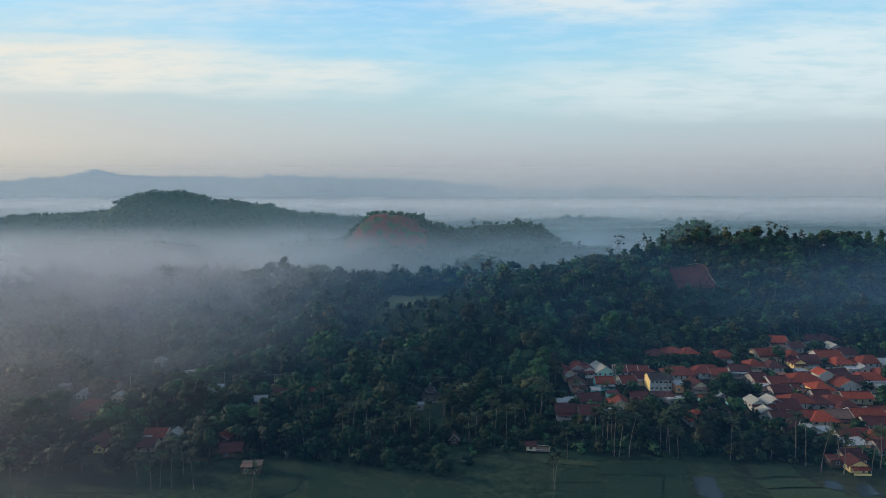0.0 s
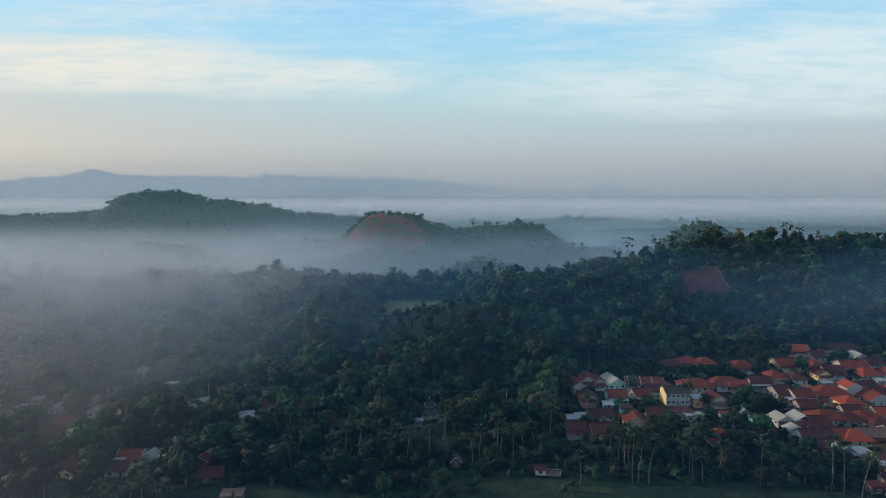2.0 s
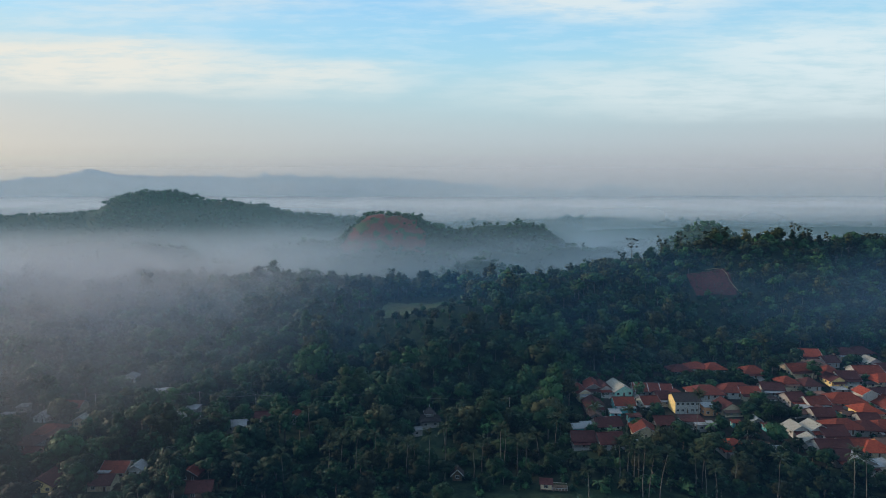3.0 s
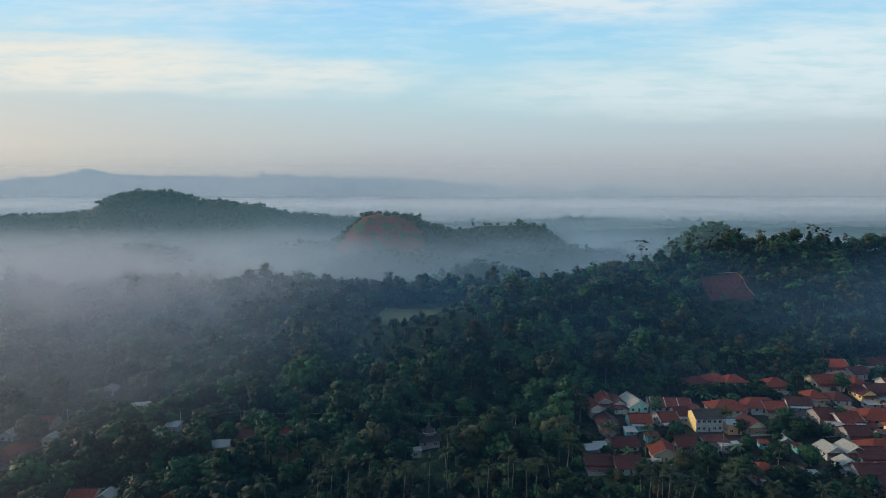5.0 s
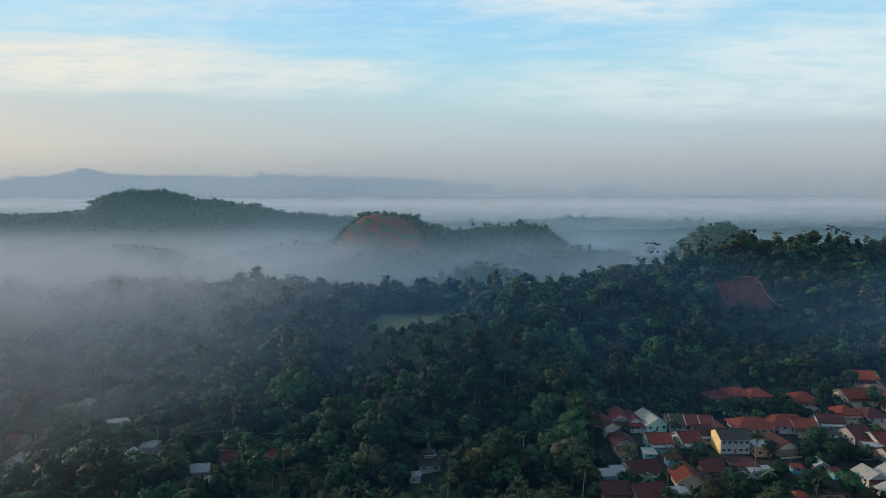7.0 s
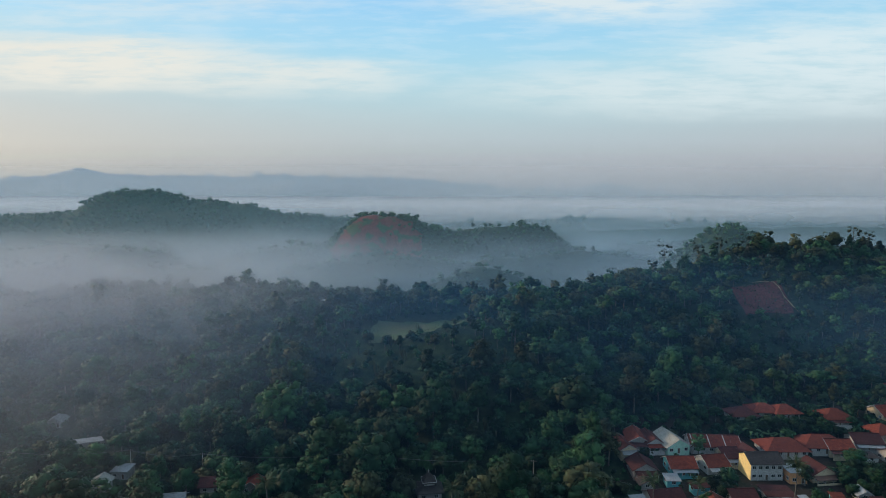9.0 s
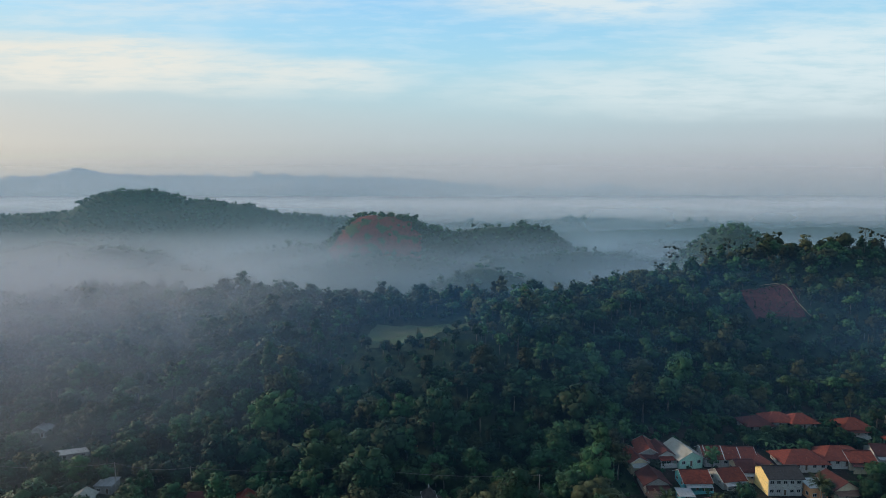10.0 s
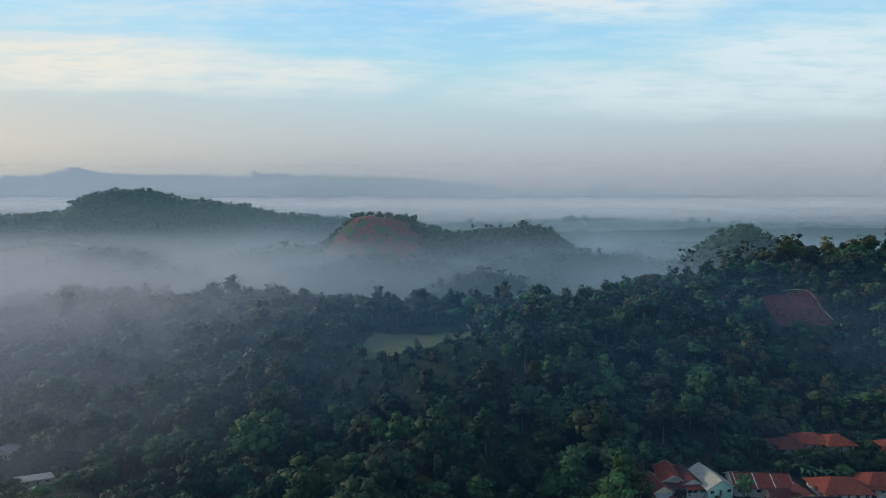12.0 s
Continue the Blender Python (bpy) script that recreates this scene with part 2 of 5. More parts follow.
def mist(name, strength, size, x_full=None, x_none=None, y0=None, y1=None, y2=None, y3=None, z_full=None, z_none=None, colour=(0.80, 0.83, 0.88), cut=(0.30, 0.66), low=0.3, pass_on=0.15, warm=None, x_warm=-500, x_cool=150):
    """Thin mist: partly see-through, scattering daylight on both sides, in drifts. warm: colour toward x_warm, sunlight
    painted in.
    """
    def build(k):
        p = position(k)
        x, y, z = k.split(p)
        drifts = k.noise(k.combine(x, k.math("MULTIPLY", y, 0.62), k.math("MULTIPLY", z, 3.0)), 1.0 / size, 4.0, 0.5)
        a = k.span(drifts, cut[0], cut[1], low * strength, strength)
        if x_full is not None:
            a = k.math("MULTIPLY", a, k.span(x, x_none, x_full))
        if y0 is not None:
            a = k.math("MULTIPLY", a, k.span(y, y0, y1))
        if y2 is not None:
            a = k.math("MULTIPLY", a, k.span(y, y3, y2))
        if z_full is not None:
            a = k.math("MULTIPLY", a, k.span(z, z_none, z_full))
        d, t, both, clear_ = k.add("ShaderNodeBsdfDiffuse"), k.add("ShaderNodeBsdfTranslucent"), k.add("ShaderNodeMixShader"), k.add("ShaderNodeBsdfTransparent")
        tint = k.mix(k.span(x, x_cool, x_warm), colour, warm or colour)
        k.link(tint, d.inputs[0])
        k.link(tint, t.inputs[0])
        k.link(d.outputs[0], both.inputs[1])
        k.link(t.outputs[0], both.inputs[2])
        both.inputs[0].default_value = pass_on
        out = k.add("ShaderNodeMixShader")
        k.link(a, out.inputs[0])
        k.link(clear_.outputs[0], out.inputs[1])
        k.link(both.outputs[0], out.inputs[2])
        return out.outputs[0]
    return material(name, build)


# ---------- mesh helpers ----------
def mesh_np(name, v, f, mats, index=None, flat_faces=False, normals=None, tone=None):
    """A mesh of triangles from two arrays. normals: how the foliage is rounded; tone: a number per vertex, the tree's own leaf colour."""
    me = bpy.data.meshes.new(name)
    v, f = np.asarray(v, np.float32), np.asarray(f, np.int32)
    me.vertices.add(len(v))
    me.vertices.foreach_set("co", v.ravel())
    me.loops.add(f.size)
    me.loops.foreach_set("vertex_index", f.ravel())
    me.polygons.add(len(f))
    me.polygons.foreach_set("loop_start", np.arange(0, f.size, f.shape[1], dtype=np.int32))
    for m in mats:
        me.materials.append(m)
    if index is not None:
        me.polygons.foreach_set("material_index", np.asarray(index, np.int32))
    me.polygons.foreach_set("use_smooth", np.full(len(f), not flat_faces))
    if tone is not None:
        me.attributes.new("tone", "FLOAT", "POINT").data.foreach_set("value", np.asarray(tone, np.float32))
    me.update(calc_edges=True)
    if normals is not None:
        me.normals_split_custom_set_from_vertices(np.asarray(normals, np.float32))
    return me


def part(name, data, mat, parent, label=""):
    """Links a bmesh or mesh as one part under its thing."""
    if isinstance(data, bmesh.types.BMesh):
        me = bpy.data.meshes.new(name)
        data.to_mesh(me)
        data.free()
        if mat:
            me.materials.append(mat)
        data = me
    ob = new(name, data)
    ob.parent = parent
    return tagged(ob, label) if label else ob


def box(bm, x0, y0, z0, x1, y1, z1):
    vs = [bm.verts.new((x, y, z)) for z in (z0, z1) for x, y in ((x0, y0), (x1, y0), (x1, y1), (x0, y1))]
    for q in ((3, 2, 1, 0), (4, 5, 6, 7), (0, 1, 5, 4), (1, 2, 6, 5), (2, 3, 7, 6), (3, 0, 4, 7)):
        bm.faces.new([vs[i] for i in q])
    return vs


def boxes(*sizes):
    bm = bmesh.new()
    for s in sizes:
        box(bm, *s)
    return bm


def empty(name, m, label, category, group="", kind=""):
    ob = new(name)
    ob.matrix_basis = m
    ob.empty_display_size = 0.5
    return tagged(ob, label, category, group, kind)


def ground_z(x, y):
    return float(height(x, y))
# ---------- terrain ----------
def smooth(a, b, x):
    t = np.clip((x - a) / (b - a), 0.0, 1.0)
    return t * t * (3 - 2 * t)


def lattice(x, y, seed):
    """Smooth value noise in -1..1 on a unit grid, vectorised."""
    xi, yi = np.floor(x).astype(np.int64), np.floor(y).astype(np.int64)
    fx, fy = x - xi, y - yi
    fx, fy = fx * fx * (3 - 2 * fx), fy * fy * (3 - 2 * fy)

    def h(i, j):
        n = (i * 374761393 + j * 668265263 + seed * 974711) & 0x7FFFFFFF
        n = ((n ^ (n >> 13)) * 1274126177) & 0x7FFFFFFF
        return ((n ^ (n >> 16)) & 0xFFFF) / 32767.5 - 1.0

    return (h(xi, yi) * (1 - fx) + h(xi + 1, yi) * fx) * (1 - fy) + (h(xi, yi + 1) * (1 - fx) + h(xi + 1, yi + 1) * fx) * fy


def fbm(x, y, size, seed, octaves=3):
    total, amp, norm = 0.0, 1.0, 0.0
    for k in range(octaves):
        total = total + amp * lattice(x / size, y / size, seed + k)
        norm += amp
        amp, size = amp * 0.5, size * 0.47
    return total / norm


def bump2(x, y, cx, cy, sx, sy, p=2.0):
    r = np.sqrt(((x - cx) / sx) ** 2 + ((y - cy) / sy) ** 2)
    return np.exp(-(r ** p))


def height(x, y):
    """Ground level: paddies, village bench, the wooded front ridge, and the hills that rise from the misty valley."""
    x, y = np.asarray(x, float), np.asarray(y, float)
    right = smooth(25, 70, x)
    low = -4.0 + 5.0 * smooth(225, 300, y) * right - 1.5 * smooth(225, 250, y) * (1 - right) + 8.0 * smooth(300, 370, y) * smooth(20, 110, x)
    low = low - 2.0 * smooth(-60, -260, x) * smooth(280, 400, y)
    foot = np.interp(x, (-400, -130, -60, 30, 75, 150, 250, 400), (320, 325, 308, 304, 335, 372, 378, 385))
    crest_y = np.interp(x, (-500, -265, -63, 11, 60, 140, 220, 320, 500), (620, 560, 520, 480, 470, 482, 490, 505, 520))
    crest_z = np.interp(x, (-600, -420, -265, -63, 11, 60, 138, 200, 260, 330, 430, 600), (4, 10, 19, 25, 33, 35, 50, 58, 62, 60, 56, 45))
    front = smooth(foot, crest_y - 45 * (1 - smooth(20, 90, x)) * smooth(-220, -80, x), y)
    up = low + (crest_z - low) * front ** 0.85
    back = np.exp(-(np.maximum(y - crest_y, 0) / 75.0) ** 2)
    valley = -14.0 + 7 * fbm(x, y, 160, 5)
    z = np.where(y < crest_y, up, valley + (crest_z - valley) * back)
    rough = fbm(x, y, 78, 11) * 7.5 + fbm(x, y, 26, 21, 2) * 2.0
    z = z + rough * smooth(235, 290, y) * (1 - 0.75 * smooth(60, 90, x) * (1 - smooth(345, 380, y)))
    # the meadow on the shoulder of the ridge is level
    m = bump2(x, y, -18, 446, 48, 30, 4)
    z = z * (1 - m) + (23.5 + 0.02 * (x + 18)) * m
    # cone hill, red quarry hill and its long neighbour, low wooded humps in the mist
    far = smooth(560, 680, y)
    hills = 68 * bump2(x, y, 313, 760, 70, 95, 1.8) + 30 * bump2(x, y, 400, 780, 75, 80)
    quarry = np.interp(x, (-230, -171, -140, -118, -96, -60, -40, -22, 14, 32, 72, 136, 165, 186, 225, 300), (0, 14, 46, 70, 81, 82, 80, 68, 62, 62, 68, 70, 64, 42, 8, 0))
    hills = hills + quarry * np.exp(-(np.abs(y - 1000 - 0.12 * (x + 40)) / 60.0) ** 4)
    hills = hills + 42 * bump2(x, y, 40, 690, 75, 40, 2) + 34 * bump2(x, y, -110, 800, 130, 45, 2) + 36 * bump2(x, y, -30, 860, 150, 40, 2)
    hills = hills + 24 * bump2(x, y, 235, 920, 120, 50) + 30 * bump2(x, y, 420, 1150, 170, 60) + 12 * bump2(x, y, 150, 800, 90, 40) + 38 * bump2(x, y, 560, 980, 260, 90)
    hills = hills + 36 * bump2(x, y, -300, 745, 105, 34) + 40 * bump2(x, y, -430, 900, 150, 40) + 38 * bump2(x, y, -240, 985, 120, 36) + 36 * bump2(x, y, -560, 1060, 190, 45) + 34 * bump2(x, y, 170, 860, 80, 34)
    ridge = np.interp(x, (-1300, -960, -775, -738, -722, -690, -643, -600, -560, -530, -480, -443, -425, -404, -380, -340, -250, -120, 20), (56, 66, 74, 80, 106, 118, 126, 124, 112, 102, 103, 95, 97, 102, 95, 82, 66, 62, 30))
    hills = hills + ridge * np.exp(-(np.abs(y - 1375 - 0.1 * (x + 600)) / 130.0) ** 2.2)
    ridge2 = np.interp(x, (-260, -190, -120, 40, 234, 450, 700, 900, 1130, 1500), (10, 46, 44, 40, 44, 50, 46, 40, 24, 0))
    ridge2 = ridge2 + 7 * fbm(x, 0 * x, 120, 43)
    hills = hills + ridge2 * np.exp(-((y - 1750) / 160.0) ** 2)
    z = z + hills * far + far * smooth(30, 90, hills) * fbm(x, y, 60, 41) * 5
    return z


def in_village(x, y):
    return (x > np.interp(y, (262, 285, 300, 345), (128, 72, 58, 66))) & (y > np.interp(x, (60, 130, 170, 260), (282, 258, 232, 226))) & (y < np.interp(x, (60, 110, 160, 300), (345, 352, 372, 384)))


xs = np.concatenate([np.arange(-4600, -1300, 220), np.arange(-1300, -480, 22), np.arange(-480, 480, 7), np.arange(480, 1300, 22), np.arange(1300, 4700, 220)]).astype(float)
ys = np.concatenate([np.arange(-900, 60, 120), np.arange(60, 640, 6), np.arange(640, 1500, 14), np.arange(1500, 2100, 40), np.arange(2100, 4961, 220)]).astype(float)
gx, gy = np.meshgrid(xs, ys)
gz = height(gx, gy)
nx, ny = len(xs), len(ys)
i0 = (np.arange(ny - 1)[:, None] * nx + np.arange(nx - 1)[None, :]).ravel()
quads = np.stack([i0, i0 + 1, i0 + nx + 1, i0 + nx], 1)
cx, cy = gx.ravel()[i0], gy.ravel()[i0]
red_face = bump2(cx, cy, -95, 930, 70, 52, 4) > 0.4
me = mesh_np("ground", np.stack([gx.ravel(), gy.ravel(), gz.ravel()], 1), quads, [GROUND, QUARRY, LANE], np.where(red_face, 1, np.where(in_village(cx, cy), 2, 0)))
tagged(new("ground", me), "rolling wooded valley ground with a bare red quarried hill", "ground", kind="structure")


# ---------- far ranges ----------
def far_range(y, xs_, zs_, x0, x1, jag, seed, label):
    """A dim mountain range: a serrated crest with spurs falling toward the valley."""
    ax = np.arange(x0, x1, 22.0)
    crest = np.interp(ax, xs_, zs_) + jag * (0.45 * fbm(ax, 0 * ax + seed * 7.7, 130, seed, 2) + 0.32 * fbm(ax, 0 * ax + 3.3, 48, seed + 4, 2))
    rows_ = np.array((0.0, 0.12, 0.3, 0.55, 0.8, 1.0))
    v = []
    for k, q in enumerate(rows_):
        spur = 1 + 0.05 * q * fbm(ax, 0 * ax + k * 0.3, 210, seed + 9, 3)
        v.append(np.stack([ax, y - 170 * q * spur, crest * (1 - q ** 0.8) - 20 * q], 1))
    v.append(np.stack([ax, 0 * ax + y + 260, 0 * ax - 20], 1))
    order = [len(rows_)] + list(range(len(rows_)))
    v = np.concatenate([v[k] for k in order])
    m = len(ax)
    i = (np.arange(len(order) - 1)[:, None] * m + np.arange(m - 1)[None, :]).ravel()
    f = np.stack([i, i + 1, i + m + 1, i + m], 1)
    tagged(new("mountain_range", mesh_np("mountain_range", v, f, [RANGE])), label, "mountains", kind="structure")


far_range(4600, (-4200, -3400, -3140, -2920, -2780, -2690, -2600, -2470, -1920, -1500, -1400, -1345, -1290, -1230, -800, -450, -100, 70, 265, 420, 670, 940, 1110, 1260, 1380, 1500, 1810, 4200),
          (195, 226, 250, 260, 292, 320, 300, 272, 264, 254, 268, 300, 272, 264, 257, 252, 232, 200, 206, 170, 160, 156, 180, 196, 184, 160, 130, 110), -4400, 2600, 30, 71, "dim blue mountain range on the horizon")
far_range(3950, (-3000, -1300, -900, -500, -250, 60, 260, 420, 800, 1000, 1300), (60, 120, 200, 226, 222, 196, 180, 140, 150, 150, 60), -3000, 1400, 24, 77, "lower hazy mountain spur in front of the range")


# ---------- mist ----------
def mist_sheet(label, mat, x0, x1, y0, y1, z, wave, step, slope=0.0, seed=3):
    ax, ay = np.arange(x0, x1 + 1, step), np.arange(y0, y1 + 1, step)
    mx, my = np.meshgrid(ax, ay)
    mz = z + slope * (my - y0) + wave * fbm(mx, my, 150, seed)
    i = (np.arange(len(ay) - 1)[:, None] * len(ax) + np.arange(len(ax) - 1)[None, :]).ravel()
    f = np.stack([i, i + 1, i + len(ax) + 1, i + len(ax)], 1)
    ob = new("mist", mesh_np("mist", np.stack([mx.ravel(), my.ravel(), mz.ravel()], 1), f, [mat]))
    return tagged(ob, label, "mist", "mist over the valley", "stuff")


def mist_bank(label, mat, x0, x1, y, z0, z1, step, seed):
    """An upright, gently folded curtain of mist across the valley."""
    ax, az = np.arange(x0, x1 + 1, step), np.linspace(z0, z1, 14)
    mx, mz = np.meshgrid(ax, az)
    my = y + 0.04 * step * 12 * fbm(mx, 0 * mz, step * 10, seed)
    i = (np.arange(len(az) - 1)[:, None] * len(ax) + np.arange(len(ax) - 1)[None, :]).ravel()
    f = np.stack([i, i + 1, i + len(ax) + 1, i + len(ax)], 1)
    ob = new("mist", mesh_np("mist", np.stack([mx.ravel(), my.ravel(), mz.ravel()], 1), f, [mat]))
    return tagged(ob, label, "mist", "mist over the valley", "stuff")


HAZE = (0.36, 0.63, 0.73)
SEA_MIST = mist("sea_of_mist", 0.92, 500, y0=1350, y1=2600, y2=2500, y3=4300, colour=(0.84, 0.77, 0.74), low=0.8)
for j, z in enumerate((8, 22)):
    mist_sheet("bright sea of mist before the far ranges", SEA_MIST, -4400, 3600, 1300, 4500, z, 8, 100, 0.036, 80 + j)
# mist pooled in the valley behind the ridge, thickest near its floor
# left tinted warm, right cool: sunlight painted into the mist colour
for j in range(20):
    y = 585 + 38 * j
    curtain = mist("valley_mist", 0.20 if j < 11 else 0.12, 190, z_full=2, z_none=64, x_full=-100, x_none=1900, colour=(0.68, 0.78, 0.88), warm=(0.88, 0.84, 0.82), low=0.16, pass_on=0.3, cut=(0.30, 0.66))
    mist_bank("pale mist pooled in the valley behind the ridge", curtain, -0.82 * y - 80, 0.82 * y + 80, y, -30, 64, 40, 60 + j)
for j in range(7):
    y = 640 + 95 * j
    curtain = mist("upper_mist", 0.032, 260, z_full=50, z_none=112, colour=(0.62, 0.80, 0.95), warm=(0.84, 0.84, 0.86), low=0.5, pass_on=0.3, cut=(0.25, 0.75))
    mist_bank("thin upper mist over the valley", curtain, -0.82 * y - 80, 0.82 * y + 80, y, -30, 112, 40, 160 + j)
# mist hanging over the paddies in front of the hamlet, shade painted into its colour
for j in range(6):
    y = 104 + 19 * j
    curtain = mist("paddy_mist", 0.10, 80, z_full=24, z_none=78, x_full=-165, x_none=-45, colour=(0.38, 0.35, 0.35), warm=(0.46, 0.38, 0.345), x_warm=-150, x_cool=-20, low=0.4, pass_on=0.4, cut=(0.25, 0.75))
    mist_bank("grey mist over the paddies, shade tinted into its colour", curtain, -0.9 * y - 90, 10, y, -8, 78, 16, 190 + j)
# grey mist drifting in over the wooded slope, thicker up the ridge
# near sheets tinted dark as shaded mist, far ones pale; left warmed as sunlit
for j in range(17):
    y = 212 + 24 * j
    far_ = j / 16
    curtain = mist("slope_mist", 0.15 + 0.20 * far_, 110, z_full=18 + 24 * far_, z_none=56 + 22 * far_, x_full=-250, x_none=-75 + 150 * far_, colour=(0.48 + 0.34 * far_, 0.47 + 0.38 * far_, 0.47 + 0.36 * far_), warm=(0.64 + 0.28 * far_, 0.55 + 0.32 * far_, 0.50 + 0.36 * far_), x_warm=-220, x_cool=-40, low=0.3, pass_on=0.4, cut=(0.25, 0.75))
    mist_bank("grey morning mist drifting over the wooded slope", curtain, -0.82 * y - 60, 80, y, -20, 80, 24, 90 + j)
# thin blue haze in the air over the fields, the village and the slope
# distance haze imitated by rows of sheets with blue in their colour
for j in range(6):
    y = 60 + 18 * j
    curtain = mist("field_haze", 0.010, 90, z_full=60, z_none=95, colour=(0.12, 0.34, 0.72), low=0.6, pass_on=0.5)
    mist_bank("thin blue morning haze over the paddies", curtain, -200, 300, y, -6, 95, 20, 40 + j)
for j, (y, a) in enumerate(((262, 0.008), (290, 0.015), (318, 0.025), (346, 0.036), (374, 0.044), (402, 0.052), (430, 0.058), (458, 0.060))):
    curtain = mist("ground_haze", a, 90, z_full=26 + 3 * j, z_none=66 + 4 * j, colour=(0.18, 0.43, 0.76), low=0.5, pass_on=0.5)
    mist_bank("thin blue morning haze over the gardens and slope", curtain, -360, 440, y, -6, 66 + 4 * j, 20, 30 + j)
# extra blue-tinted sheets added as haze to lift the right of the slope
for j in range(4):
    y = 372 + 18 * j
    curtain = mist("right_slope_haze", 0.07, 70, x_full=330, x_none=130, z_full=34, z_none=74, colour=(0.32, 0.54, 0.80), low=0.3, pass_on=0.5)
    mist_bank("blue haze over the village edge and right slope", curtain, 110, 440, y, 0, 74, 15, 230 + j)
# aerial haze stood up as see-through sheets, its tint put into their colour
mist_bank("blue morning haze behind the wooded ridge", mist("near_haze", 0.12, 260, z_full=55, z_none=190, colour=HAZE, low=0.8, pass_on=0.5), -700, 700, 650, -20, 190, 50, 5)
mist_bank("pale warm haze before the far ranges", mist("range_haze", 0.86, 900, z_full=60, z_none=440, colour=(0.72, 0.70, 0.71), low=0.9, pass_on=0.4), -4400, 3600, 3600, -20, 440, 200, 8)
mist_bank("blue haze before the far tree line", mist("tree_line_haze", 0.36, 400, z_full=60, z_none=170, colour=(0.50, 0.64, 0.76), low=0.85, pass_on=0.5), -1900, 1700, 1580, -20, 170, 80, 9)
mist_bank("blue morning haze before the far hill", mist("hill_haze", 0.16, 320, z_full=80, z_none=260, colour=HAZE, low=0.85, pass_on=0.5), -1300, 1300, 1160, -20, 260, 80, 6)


# ---------- trees ----------
rng = np.random.default_rng(7)
ICO = bmesh.new()
bmesh.ops.create_icosphere(ICO, subdivisions=1, radius=1)
ICO_V = np.array([v.co[:] for v in ICO.verts])
ICO_F = np.array([[v.index for v in f.verts] for f in ICO.faces])
ICO.free()


def unit(v):
    return v / np.maximum(np.linalg.norm(v, axis=1, keepdims=True), 1e-6)


def crown_arrays(r, centres, radii, count, leaf, squash=0.85):
    """Leaf clumps over several lobes, with an inner core to each lobe. Returns vertices, faces and rounded normals."""
    vs, fs, ns, at = [], [], [], 0
    middle = np.average(centres, axis=0, weights=radii) - (0, 0, 0.25 * float(np.max(radii)))
    cores = np.argsort(-radii)[:(9 if count > 400 else 7 if count > 100 else 3)]
    for c, rad in zip(centres[cores], radii[cores]):
        wob = 1 + 0.20 * r.standard_normal((len(ICO_V), 1))
        vs.append(c + ICO_V * wob * rad * 0.80 * (1, 1, squash))
        ns.append(unit(ICO_V + 0.4 * unit(vs[-1] - middle)))
        fs.append(ICO_F + at)
        at += len(ICO_V)
    w = radii ** 2 / np.sum(radii ** 2)
    pick = r.choice(len(radii), count, p=w)
    d = unit(r.standard_normal((count, 3)))
    d[:, 2] = np.where(d[:, 2] < -0.35, -d[:, 2], d[:, 2])
    pos = centres[pick] + d * radii[pick][:, None] * (1, 1, squash) * r.uniform(0.80, 1.18, (count, 1))
    nor = unit(d + 0.45 * r.standard_normal((count, 3)) + (0, 0, 0.2))
    tan = unit(np.cross(nor, unit(r.standard_normal((count, 3)))))
    bit = np.cross(nor, tan)
    s = leaf * r.uniform(0.55, 1.35, (count, 1))
    q = np.stack([pos + tan * s * 1.2, pos + bit * s * 0.85 - tan * s * 0.5 - nor * s * 0.2, pos - bit * s * 0.85 - tan * s * 0.5 - nor * s * 0.2], 1)
    fs.append(at + 3 * np.arange(count)[:, None] + (0, 1, 2))
    vs.append(q.reshape(-1, 3))
    ns.append(np.repeat(unit(0.8 * d + 0.45 * unit(pos - middle) + 0.28 * nor), 3, axis=0))
    return np.concatenate(vs), np.concatenate(fs), np.concatenate(ns)


def tube(points, radii, sides):
    """A tapered tube through points."""
    points = np.asarray(points, float)
    vs, fs = [], []
    a = 2 * np.pi * np.arange(sides) / sides
    for p, rad in zip(points, radii):
        vs.append(p + rad * np.stack([np.cos(a), np.sin(a), 0 * a], 1))
    for i in range(len(points) - 1):
        for j in range(sides):
            k = (j + 1) % sides
            a0, a1, b0, b1 = i * sides + j, i * sides + k, (i + 1) * sides + j, (i + 1) * sides + k
            fs += [(a0, a1, b1), (a0, b1, b0)]
    return np.concatenate(vs), np.array(fs)


def join(*pieces):
    vs, fs, at = [], [], 0
    for v, f in pieces:
        vs.append(v)
        fs.append(f + at)
        at += len(v)
    return np.concatenate(vs), np.concatenate(fs)


